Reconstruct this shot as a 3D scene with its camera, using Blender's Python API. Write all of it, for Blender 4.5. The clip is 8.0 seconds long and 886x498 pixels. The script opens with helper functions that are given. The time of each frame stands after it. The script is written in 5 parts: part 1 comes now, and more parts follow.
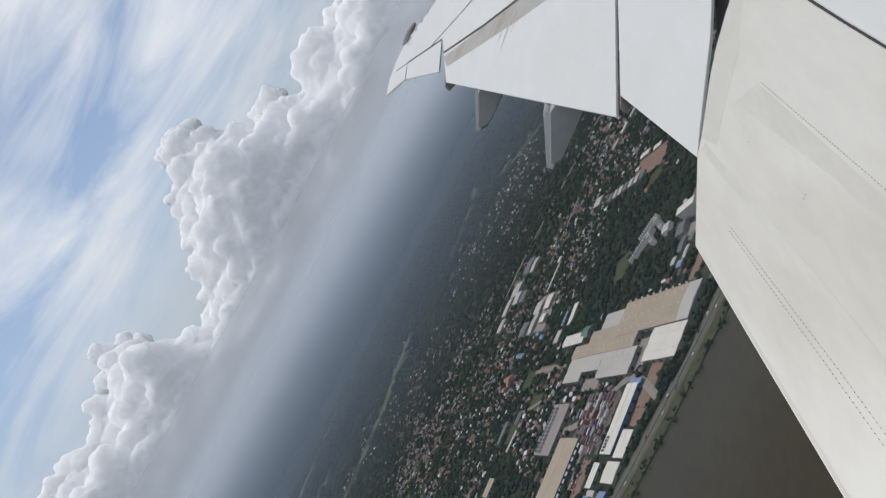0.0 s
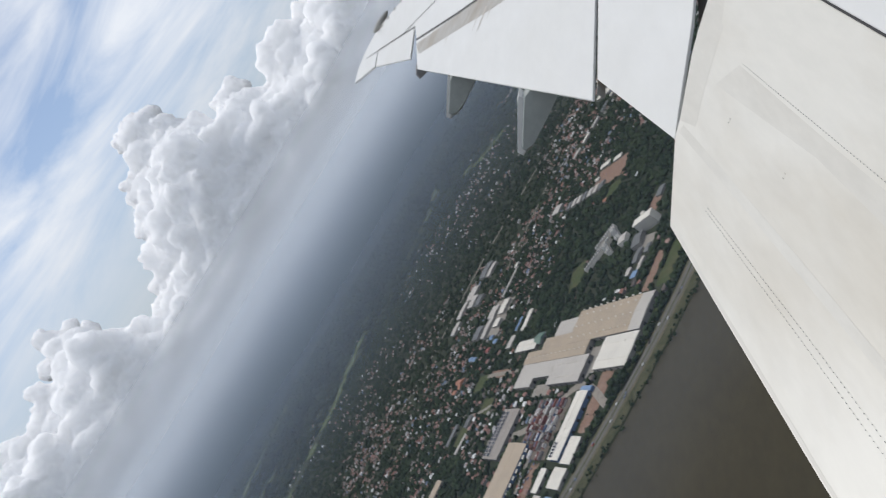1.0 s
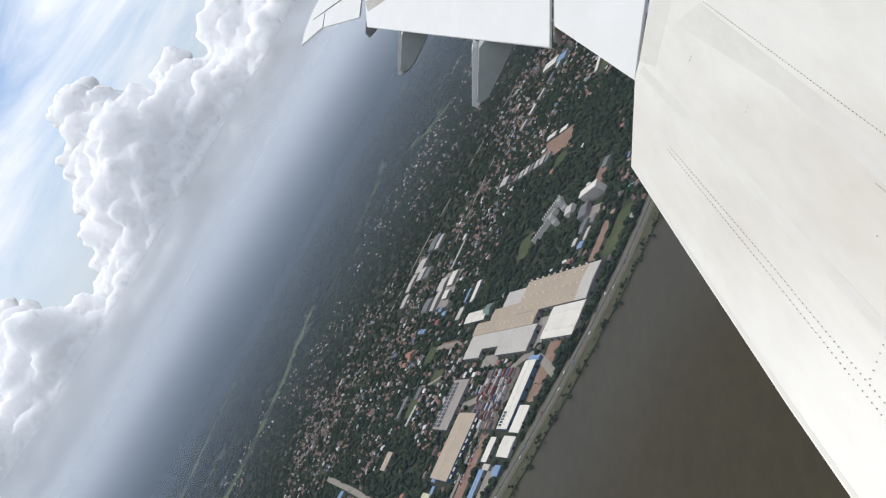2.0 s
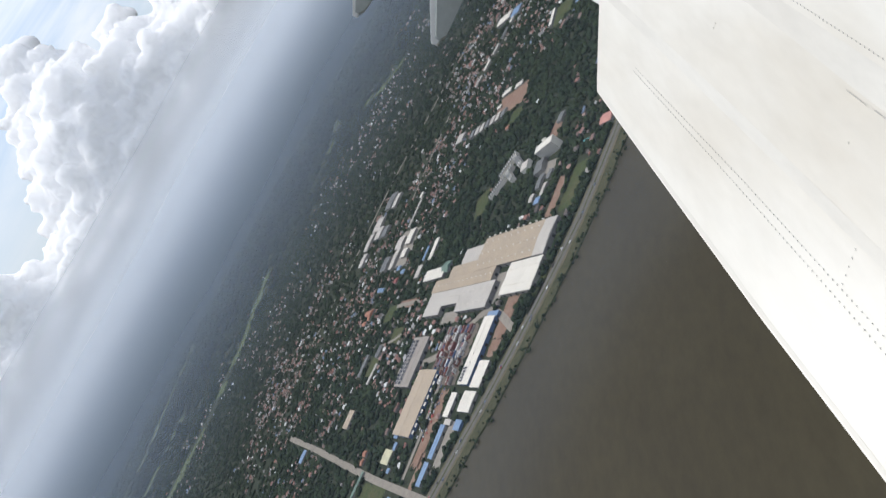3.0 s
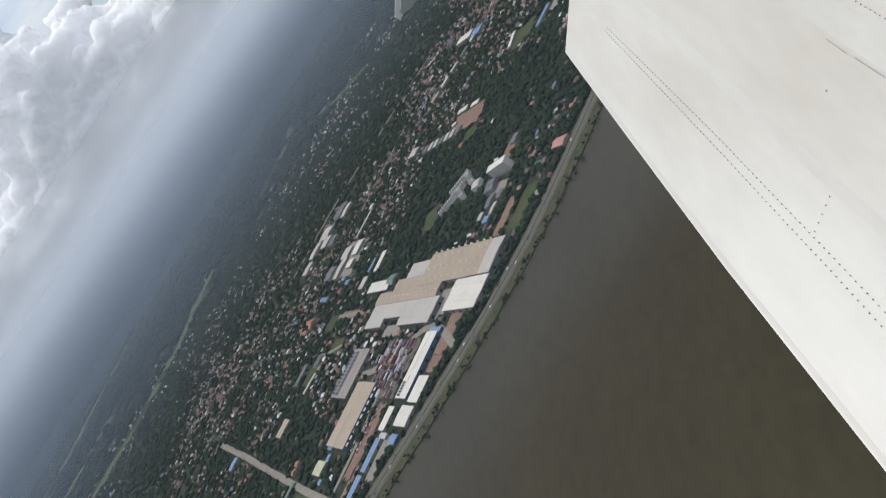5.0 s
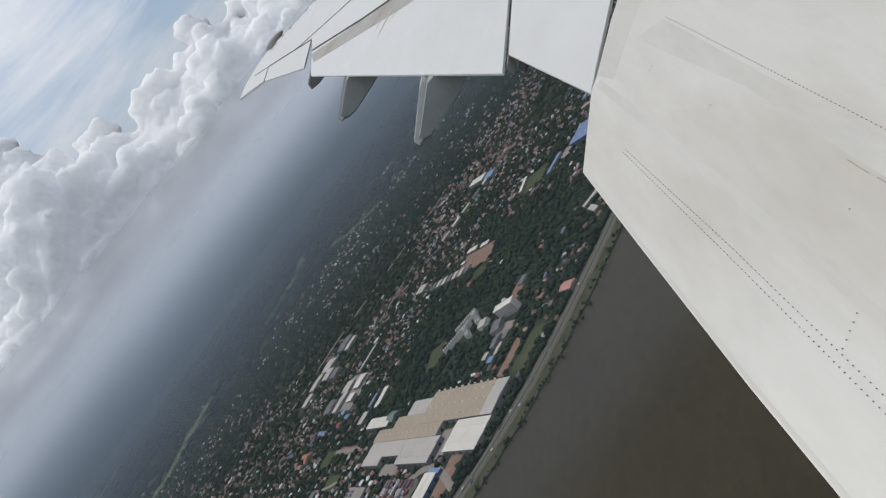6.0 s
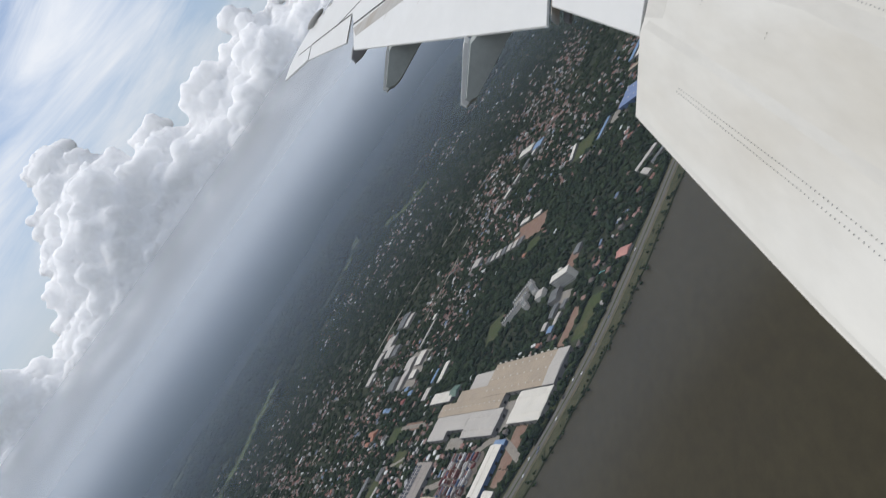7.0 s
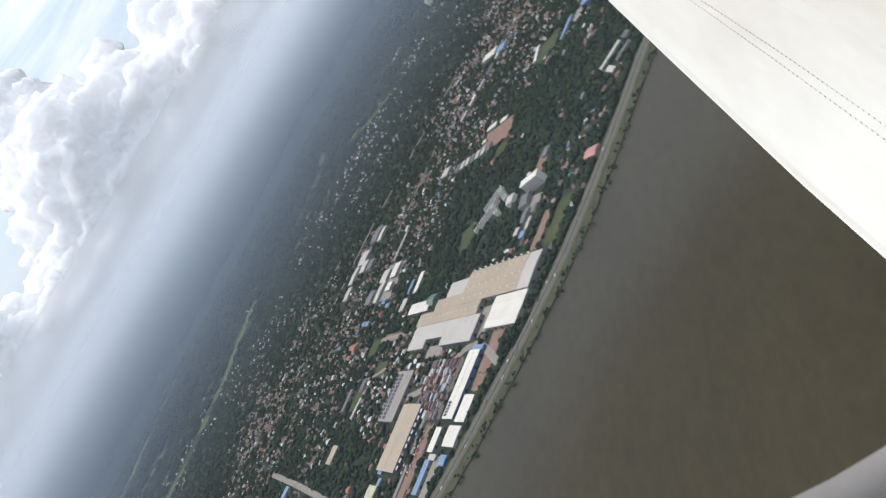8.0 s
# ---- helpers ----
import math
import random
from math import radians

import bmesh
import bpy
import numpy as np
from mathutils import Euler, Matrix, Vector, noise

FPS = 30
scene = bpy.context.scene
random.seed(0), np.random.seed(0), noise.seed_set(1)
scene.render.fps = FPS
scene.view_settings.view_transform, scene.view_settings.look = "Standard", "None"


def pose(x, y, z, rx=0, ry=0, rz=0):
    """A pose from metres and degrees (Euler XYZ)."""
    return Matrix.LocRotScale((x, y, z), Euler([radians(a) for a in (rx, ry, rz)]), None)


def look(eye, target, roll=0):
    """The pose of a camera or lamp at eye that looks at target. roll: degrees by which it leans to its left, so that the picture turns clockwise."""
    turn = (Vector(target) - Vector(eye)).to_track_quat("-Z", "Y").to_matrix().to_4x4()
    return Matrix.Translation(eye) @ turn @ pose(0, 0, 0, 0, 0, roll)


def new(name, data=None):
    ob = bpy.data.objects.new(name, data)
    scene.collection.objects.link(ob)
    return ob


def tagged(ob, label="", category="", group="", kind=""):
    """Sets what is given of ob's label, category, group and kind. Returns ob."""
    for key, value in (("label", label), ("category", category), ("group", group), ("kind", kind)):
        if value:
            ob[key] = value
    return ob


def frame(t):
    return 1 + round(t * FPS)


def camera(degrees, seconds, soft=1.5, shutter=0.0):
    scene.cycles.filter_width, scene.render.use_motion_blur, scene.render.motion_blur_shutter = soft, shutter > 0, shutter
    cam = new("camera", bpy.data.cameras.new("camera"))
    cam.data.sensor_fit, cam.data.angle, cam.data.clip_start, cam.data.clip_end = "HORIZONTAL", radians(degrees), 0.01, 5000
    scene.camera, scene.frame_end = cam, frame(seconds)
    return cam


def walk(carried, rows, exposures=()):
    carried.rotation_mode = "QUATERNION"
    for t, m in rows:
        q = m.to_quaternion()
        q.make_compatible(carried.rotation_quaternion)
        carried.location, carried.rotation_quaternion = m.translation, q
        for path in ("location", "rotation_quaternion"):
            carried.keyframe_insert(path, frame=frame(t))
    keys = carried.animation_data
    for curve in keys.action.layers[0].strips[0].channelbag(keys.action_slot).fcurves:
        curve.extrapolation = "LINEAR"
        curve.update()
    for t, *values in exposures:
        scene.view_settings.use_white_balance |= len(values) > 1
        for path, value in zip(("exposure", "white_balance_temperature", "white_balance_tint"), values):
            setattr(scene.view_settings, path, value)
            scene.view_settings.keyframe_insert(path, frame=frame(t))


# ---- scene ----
cam = camera(56.3, 8.0, soft=1.1, shutter=0.4)
# The eye's shift and turn are balanced to fit wing and ground in view: seconds, metres along and up from its seat, turn
# in degrees.
EYE = Vector((320.0, 1.0, 415.0))
PATH = [
    (0.0, 1.472, 0.455, 76.87, 60.93, 17.36),
    (0.5, 1.256, 0.425, 80.03, 58.59, 18.97),
    (1.0, 1.047, 0.387, 73.39, 57.60, 13.20),
    (1.5, 0.837, 0.367, 69.10, 56.15, 9.43),
    (1.7, 0.773, 0.338, 67.49, 56.86, 7.98),
    (2.8, 0.395, 0.207, 61.06, 56.23, 2.73),
    (3.0, 0.339, 0.177, 58.22, 56.65, 0.82),
    (3.5, 0.180, 0.094, 54.21, 55.73, -1.99),
    (4.0, 0.002, -0.013, 53.70, 54.11, -2.34),
    (4.2, -0.045, -0.032, 54.03, 53.77, -2.08),
    (5.3, -0.333, -0.219, 60.76, 50.84, -0.21),
    (5.5, -0.370, -0.239, 63.62, 50.58, 0.39),
    (6.0, -0.525, -0.313, 69.11, 49.26, 1.41),
    (6.5, -0.627, -0.375, 71.12, 51.67, 3.04),
    (7.0, -0.689, -0.433, 70.27, 53.69, 5.13),
    (7.5, -0.790, -0.425, 67.05, 53.56, 5.52),
    (8.0, -0.840, -0.430, 59.39, 55.96, -0.61),
]
LIGHT = [(0.0, -0.42), (0.5, -0.34), (1.0, -0.24), (1.5, -0.08), (3.0, 0.12), (3.5, 0.22), (4.0, -0.02), (5.5, -0.22), (6.0, -0.44), (6.5, -0.33), (7.0, -0.24), (7.5, -0.02), (8.0, 0.24)]
walk(cam, [(t, pose(EYE.x + dx, EYE.y, EYE.z + dz, rx, ry, rz)) for t, dx, dz, rx, ry, rz in PATH], LIGHT)

# ---- light ----
SUN_HEIGHT, SUN_AZIMUTH = 61.0, -62.0      # azimuth from inland (+Y) towards the flight direction (+X)
sun_way = Vector((math.sin(radians(SUN_AZIMUTH)) * math.cos(radians(SUN_HEIGHT)), math.cos(radians(SUN_AZIMUTH)) * math.cos(radians(SUN_HEIGHT)), math.sin(radians(SUN_HEIGHT))))
sun = new("sun", bpy.data.lights.new("sun", "SUN"))
sun.data.energy, sun.data.angle, sun.data.color = 2.1, radians(0.6), (1.0, 0.96, 0.9)
sun.matrix_world = look(sun_way * 3000, (0, 0, 0))

world = bpy.data.worlds.new("sky")
scene.world = world
world.use_nodes = True
wn, wl = world.node_tree.nodes, world.node_tree.links
wn.clear()


def node(tree, kind, **values):
    n = tree.nodes.new(kind)
    for key, value in values.items():
        if key in n.inputs:
            n.inputs[key].default_value = value
    return n


def build_sky():
    tree = world.node_tree
    sky = tree.nodes.new("ShaderNodeTexSky")
    sky.sky_type, sky.sun_disc = "NISHITA", False
    sky.sun_elevation, sky.sun_rotation = radians(SUN_HEIGHT), radians(SUN_AZIMUTH)
    sky.altitude, sky.air_density, sky.dust_density = 400, 1.0, 1.5
    co = tree.nodes.new("ShaderNodeTexCoord")
    turn = tree.nodes.new("ShaderNodeMapping")
    turn.inputs["Rotation"].default_value = (radians(0), radians(35), radians(25))
    turn.inputs["Scale"].default_value = (1.1, 3.0, 9.0)
    wl.new(co.outputs["Generated"], turn.inputs["Vector"])
    veil = node(tree, "ShaderNodeTexNoise", Scale=1.3, Detail=9.0, Roughness=0.62, Distortion=0.9)
    wl.new(turn.outputs["Vector"], veil.inputs["Vector"])
    patch = node(tree, "ShaderNodeTexNoise", Scale=2.2, Detail=4.0, Roughness=0.5, Distortion=0.4)
    wl.new(co.outputs["Generated"], patch.inputs["Vector"])
    add = tree.nodes.new("ShaderNodeMath")
    add.operation = "ADD"
    wl.new(veil.outputs["Fac"], add.inputs[0])
    wl.new(patch.outputs["Fac"], add.inputs[1])
    ramp = tree.nodes.new("ShaderNodeValToRGB")
    ramp.color_ramp.elements[0].position, ramp.color_ramp.elements[0].color = 0.86 / 2, (0, 0, 0, 1)
    ramp.color_ramp.elements[1].position, ramp.color_ramp.elements[1].color = 1.17 / 2, (1, 1, 1, 1)
    half = tree.nodes.new("ShaderNodeMath")
    half.operation = "MULTIPLY"
    half.inputs[1].default_value = 0.5
    wl.new(add.outputs[0], half.inputs[0])
    wl.new(half.outputs[0], ramp.inputs["Fac"])
    # pale haze towards the horizon
    split = tree.nodes.new("ShaderNodeSeparateXYZ")
    wl.new(co.outputs["Generated"], split.inputs[0])
    low = tree.nodes.new("ShaderNodeMapRange")
    low.interpolation_type = "SMOOTHSTEP"
    low.inputs["From Min"].default_value, low.inputs["From Max"].default_value = 0.0, 0.30
    low.inputs["To Min"].default_value, low.inputs["To Max"].default_value = 0.9, 0.0
    wl.new(split.outputs["Z"], low.inputs["Value"])
    # far land beyond the haze, below the horizon
    under = tree.nodes.new("ShaderNodeMapRange")
    under.interpolation_type = "SMOOTHSTEP"
    under.inputs["From Min"].default_value, under.inputs["From Max"].default_value = -0.030, 0.015
    under.inputs["To Min"].default_value, under.inputs["To Max"].default_value = 1.0, 0.0
    wl.new(split.outputs["Z"], under.inputs["Value"])
    veiled = tree.nodes.new("ShaderNodeMix")
    veiled.data_type = "RGBA"
    veiled.inputs[7].default_value = (7.6, 7.9, 8.4, 1)
    wl.new(sky.outputs["Color"], veiled.inputs[6])
    keep = tree.nodes.new("ShaderNodeMath")
    keep.operation = "MULTIPLY"
    keep.inputs[1].default_value = 0.92
    wl.new(ramp.outputs["Color"], keep.inputs[0])
    wl.new(keep.outputs[0], veiled.inputs[0])
    hazed = tree.nodes.new("ShaderNodeMix")
    hazed.data_type = "RGBA"
    hazed.inputs[7].default_value = (4.05, 4.4, 4.85, 1)
    wl.new(veiled.outputs[2], hazed.inputs[6])
    wl.new(low.outputs["Result"], hazed.inputs[0])
    back = tree.nodes.new("ShaderNodeBackground")
    back.inputs["Strength"].default_value = 0.135
    landed = tree.nodes.new("ShaderNodeMix")
    landed.data_type = "RGBA"
    landed.inputs[7].default_value = (0.20, 0.27, 0.31, 1)
    wl.new(hazed.outputs[2], landed.inputs[6])
    wl.new(under.outputs["Result"], landed.inputs[0])
    wl.new(landed.outputs[2], back.inputs["Color"])
    out = tree.nodes.new("ShaderNodeOutputWorld")
    wl.new(back.outputs[0], out.inputs[0])


build_sky()

# ---- materials ----
def surface(name, color, rough=0.7, spread=0.25, size=1.0, fine=None, second=None, metal=0.0, by="", bump=0.0, stretch=(1, 1, 1), amount=0.5, spec=0.3):
    """A surface with variation at two scales: size and fine in metres, second is the colour of its stains; by: 'object' or 'island' for pieces that differ."""
    m = bpy.data.materials.new(name)
    m.use_nodes = True
    tree = m.node_tree
    shader = tree.nodes["Principled BSDF"]
    shader.inputs["Roughness"].default_value, shader.inputs["Metallic"].default_value = rough, metal
    shader.inputs["Specular IOR Level"].default_value = spec
    co = tree.nodes.new("ShaderNodeTexCoord")
    geo = tree.nodes.new("ShaderNodeNewGeometry")
    mp = tree.nodes.new("ShaderNodeMapping")
    mp.inputs["Scale"].default_value = stretch
    tree.links.new(geo.outputs["Position"], mp.inputs["Vector"])
    big = node(tree, "ShaderNodeTexNoise", Scale=1.0 / size, Detail=5.0, Roughness=0.6)
    small = node(tree, "ShaderNodeTexNoise", Scale=1.0 / (fine or size / 9.0), Detail=4.0, Roughness=0.65)
    tree.links.new(mp.outputs["Vector"], big.inputs["Vector"])
    tree.links.new(mp.outputs["Vector"], small.inputs["Vector"])
    stain = tree.nodes.new("ShaderNodeMapRange")
    stain.inputs["From Min"].default_value, stain.inputs["From Max"].default_value = 0.42, 0.72
    stain.inputs["To Max"].default_value = amount
    tree.links.new(big.outputs["Fac"], stain.inputs["Value"])
    mix = tree.nodes.new("ShaderNodeMix")
    mix.data_type = "RGBA"
    second = second or tuple(c * 0.55 for c in color)
    mix.inputs[6].default_value, mix.inputs[7].default_value = (*color, 1), (*second, 1)
    tree.links.new(stain.outputs["Result"], mix.inputs[0])
    value = tree.nodes.new("ShaderNodeMapRange")
    value.inputs["From Min"].default_value, value.inputs["From Max"].default_value = 0.25, 0.75
    value.inputs["To Min"].default_value, value.inputs["To Max"].default_value = 1 - spread, 1 + spread
    tree.links.new(small.outputs["Fac"], value.inputs["Value"])
    tone = tree.nodes.new("ShaderNodeHueSaturation")
    tree.links.new(mix.outputs[2], tone.inputs["Color"])
    if by:
        if by == "object":
            rnd = tree.nodes.new("ShaderNodeObjectInfo").outputs["Random"]
        else:
            rnd = geo.outputs["Random Per Island"]
        each = tree.nodes.new("ShaderNodeMapRange")
        each.inputs["To Min"].default_value, each.inputs["To Max"].default_value = 0.68, 1.32
        tree.links.new(rnd, each.inputs["Value"])
        both = tree.nodes.new("ShaderNodeMath")
        both.operation = "MULTIPLY"
        tree.links.new(value.outputs["Result"], both.inputs[0])
        tree.links.new(each.outputs["Result"], both.inputs[1])
        tree.links.new(both.outputs[0], tone.inputs["Value"])
    else:
        tree.links.new(value.outputs["Result"], tone.inputs["Value"])
    tree.links.new(tone.outputs["Color"], shader.inputs["Base Color"])
    if bump:
        bp = node(tree, "ShaderNodeBump", Strength=0.5, Distance=bump)
        tree.links.new(small.outputs["Fac"], bp.inputs["Height"])
        tree.links.new(bp.outputs["Normal"], shader.inputs["Normal"])
    return m


def palette(name, colors, by, rough=0.7, size=3.0):
    """Pieces that take one of several colours each."""
    m = surface(name, (0.5, 0.5, 0.5), rough, 0.2, size)
    tree = m.node_tree
    ramp = tree.nodes.new("ShaderNodeValToRGB")
    ramp.color_ramp.interpolation = "CONSTANT"
    while len(ramp.color_ramp.elements) < len(colors):
        ramp.color_ramp.elements.new(0.5)
    for i, c in enumerate(colors):
        ramp.color_ramp.elements[i].position = i / len(colors)
        ramp.color_ramp.elements[i].color = (*c, 1)
    if by == "object":
        rnd = tree.nodes.new("ShaderNodeObjectInfo").outputs["Random"]
    else:
        rnd = tree.nodes.new("ShaderNodeNewGeometry").outputs["Random Per Island"]
    tree.links.new(rnd, ramp.inputs["Fac"])
    mix = [n for n in tree.nodes if n.type == "MIX"][0]
    tree.links.new(ramp.outputs["Color"], mix.inputs[6])
    mix.inputs[7].default_value = (0.12, 0.1, 0.08, 1)
    return m


paint = surface("white_wing_paint", (0.70, 0.70, 0.675), 0.38, 0.03, 2.6, 0.35, (0.60, 0.59, 0.54), amount=0.45, stretch=(1, 0.35, 1), spec=0.45)
flap_paint = surface("warm_white_flap_paint", (0.672, 0.652, 0.588), 0.42, 0.04, 1.9, 0.22, (0.50, 0.455, 0.37), amount=0.75, stretch=(1.4, 0.3, 1), spec=0.4)
band_grey = surface("dull_grey_band", (0.42, 0.41, 0.38), 0.5, 0.12, 0.9, 0.12, (0.30, 0.24, 0.17), amount=0.8, stretch=(0.6, 1.6, 1))
flap_dull = surface("duller_flap_paint", (0.632, 0.612, 0.552), 0.45, 0.05, 0.8, 0.15, (0.55, 0.52, 0.455), amount=0.55, stretch=(1.4, 0.3, 1))
streak_brown = surface("brown_grease", (0.50, 0.46, 0.40), 0.5, 0.2, 0.25, 0.06, (0.40, 0.33, 0.25), amount=0.9)
mark_grey = surface("grey_scuff", (0.42, 0.41, 0.38), 0.6, 0.15, 0.2)
seam_dark = surface("dark_seam", (0.05, 0.05, 0.05), 0.7, 0.2, 0.5)
cove_dark = surface("shaded_cove_metal", (0.26, 0.26, 0.265), 0.55, 0.2, 0.6, 0.1, (0.2, 0.15, 0.1))
fairing_shade_grey = surface("shaded_fairing_grey", (0.40, 0.425, 0.40), 0.45, 0.06, 0.8)
rivet_metal = surface("dark_rivet", (0.17, 0.17, 0.17), 0.5, 0.2, 0.2)
bezel = surface("grey_window_surround", (0.24, 0.225, 0.21), 0.6, 0.06, 0.1, 0.01)

land_mat = surface("dark_green_ground", (0.030, 0.039, 0.023), 0.95, 0.35, 140.0, 14.0, (0.058, 0.058, 0.036), amount=0.5, spec=0.1)
leaf_mat = surface("tree_foliage", (0.015, 0.027, 0.013), 0.9, 0.4, 45.0, 2.2, (0.040, 0.056, 0.024), by="island", spec=0.1, amount=0.8)
leaf_far = surface("far_foliage", (0.020, 0.029, 0.018), 0.95, 0.4, 160.0, 9.0, (0.032, 0.043, 0.024), by="island", spec=0.05, amount=0.8)
bark = surface("bark", (0.12, 0.09, 0.065), 0.9, 0.3, 1.0)
scrub_mat = surface("dark_green_scrub", (0.045, 0.06, 0.028), 0.95, 0.35, 20.0, 3.0, (0.10, 0.09, 0.055), spec=0.1, amount=0.6)
verge_mat = surface("dry_verge", (0.125, 0.11, 0.075), 0.95, 0.25, 15.0, 2.5, (0.07, 0.08, 0.04), spec=0.1, amount=0.9)
grass_mat = surface("light_grass", (0.055, 0.072, 0.030), 0.95, 0.3, 30.0, 5.0, (0.115, 0.095, 0.055), spec=0.1)
paddy_mat = surface("pale_green_field", (0.088, 0.108, 0.052), 0.95, 0.3, 60.0, 12.0, (0.06, 0.085, 0.04), spec=0.1)
earth_mat = surface("red_earth", (0.215, 0.135, 0.10), 0.95, 0.3, 16.0, 2.5, (0.29, 0.225, 0.18), spec=0.1)
gravel_mat = surface("pale_gravel_yard", (0.27, 0.25, 0.22), 0.95, 0.2, 14.0, 2.0, (0.20, 0.16, 0.12), spec=0.1)
yard_mat = surface("dark_brown_gravel", (0.15, 0.125, 0.105), 0.95, 0.3, 16.0, 2.0, (0.08, 0.07, 0.06), spec=0.1)
road_mat = surface("pale_grey_asphalt", (0.125, 0.118, 0.105), 0.9, 0.2, 12.0, 1.5, (0.09, 0.085, 0.08), spec=0.15)
lane_mat = surface("pale_dirt_road", (0.26, 0.235, 0.20), 0.95, 0.15, 10.0, 1.5, spec=0.1)
water_mat = surface("brown_grey_water", (0.043, 0.0365, 0.0195), 0.40, 0.16, 260.0, 12.0, (0.030, 0.025, 0.0138), amount=0.9, spec=0.13, stretch=(1, 0.45, 1), bump=0.4)
roof_tan = surface("tan_metal_roof", (0.38, 0.305, 0.22), 0.55, 0.08, 20.0, 1.5, (0.29, 0.245, 0.19), stretch=(1, 1, 1))
roof_grey = surface("pale_grey_metal_roof", (0.46, 0.43, 0.385), 0.5, 0.08, 20.0, 1.5, (0.36, 0.325, 0.295))
roof_mid_grey = surface("mid_grey_metal_roof", (0.27, 0.24, 0.21), 0.6, 0.1, 14.0, 1.5, (0.20, 0.17, 0.145))
roof_white = surface("white_metal_roof", (0.66, 0.625, 0.55), 0.5, 0.06, 20.0, 1.5, (0.50, 0.47, 0.41))
roof_blue = surface("blue_metal_roof", (0.16, 0.25, 0.39), 0.5, 0.1, 12.0, 1.5, (0.20, 0.30, 0.44))
roof_deep = surface("deep_blue_metal_roof", (0.15, 0.21, 0.37), 0.5, 0.12, 14.0, 2.0, (0.24, 0.29, 0.42), stretch=(1, 1, 1))
roof_cream = surface("cream_metal_roof", (0.52, 0.50, 0.33), 0.55, 0.08, 12.0, 1.5)
roof_green = surface("green_arched_roof", (0.12, 0.19, 0.15), 0.6, 0.1, 10.0, 1.5)
roof_pink = surface("pink_tile_roof", (0.48, 0.24, 0.20), 0.7, 0.12, 8.0, 1.0)
roof_red = surface("dull_red_roof", (0.26, 0.075, 0.065), 0.65, 0.12, 8.0, 1.2)
roof_orange = surface("faded_orange_tile", (0.36, 0.17, 0.11), 0.75, 0.15, 8.0, 1.0)
bank_mat = surface("olive_grass_bank", (0.072, 0.070, 0.040), 0.95, 0.3, 18.0, 2.5, (0.030, 0.040, 0.020), spec=0.1, amount=0.8)
roof_slate = surface("dark_grey_roof", (0.12, 0.125, 0.125), 0.6, 0.15, 8.0, 1.2, (0.2, 0.2, 0.19))
wall_pale = surface("pale_plaster_wall", (0.23, 0.22, 0.20), 0.8, 0.08, 10.0, 1.5)
wall_blue = surface("blue_wall_cladding", (0.065, 0.11, 0.20), 0.6, 0.1, 10.0, 1.5)
wall_grey = surface("grey_wall_cladding", (0.17, 0.165, 0.16), 0.7, 0.1, 10.0, 1.5)
solar_mat = surface("dark_solar_panel", (0.03, 0.035, 0.05), 0.25, 0.1, 3.0, spec=0.5)
dark_open = surface("dark_doorway", (0.03, 0.03, 0.03), 0.8, 0.1, 3.0)
window_mat = surface("dark_window_glass", (0.05, 0.06, 0.07), 0.15, 0.1, 3.0, spec=0.5)
pool_mat = surface("turquoise_pool_water", (0.16, 0.42, 0.42), 0.2, 0.05, 6.0)
box_mat = palette("shipping_container_paint", [(0.22, 0.06, 0.05), (0.27, 0.12, 0.09), (0.62, 0.61, 0.58), (0.15, 0.045, 0.045), (0.08, 0.13, 0.24), (0.36, 0.33, 0.31), (0.72, 0.71, 0.69), (0.12, 0.06, 0.05), (0.20, 0.19, 0.18), (0.50, 0.46, 0.42), (0.16, 0.05, 0.05)], "object", 0.6)
# the near-white entry also paints in sun glints on metal roofs
house_colors = [(0.27, 0.135, 0.11), (0.19, 0.09, 0.07), (0.32, 0.175, 0.145), (0.25, 0.155, 0.13), (0.46, 0.45, 0.44), (0.17, 0.085, 0.07), (0.33, 0.22, 0.19), (0.11, 0.09, 0.08), (0.28, 0.14, 0.115), (0.20, 0.13, 0.11), (0.26, 0.12, 0.09), (0.16, 0.22, 0.32), (0.12, 0.10, 0.09), (0.34, 0.21, 0.175), (0.72, 0.72, 0.70), (0.24, 0.10, 0.08), (0.34, 0.32, 0.30)]
tile_one = palette("house_roof_each", house_colors, "object", 0.75)
tile_many = palette("house_roofs_far", house_colors, "island", 0.75)
wall_many = palette("house_walls", [(0.42, 0.39, 0.34), (0.33, 0.30, 0.26), (0.5, 0.48, 0.45)], "island", 0.85)
car_mat = palette("car_paint", [(0.6, 0.6, 0.6), (0.03, 0.03, 0.035), (0.35, 0.05, 0.04), (0.7, 0.7, 0.68), (0.1, 0.13, 0.2)], "object", 0.35)


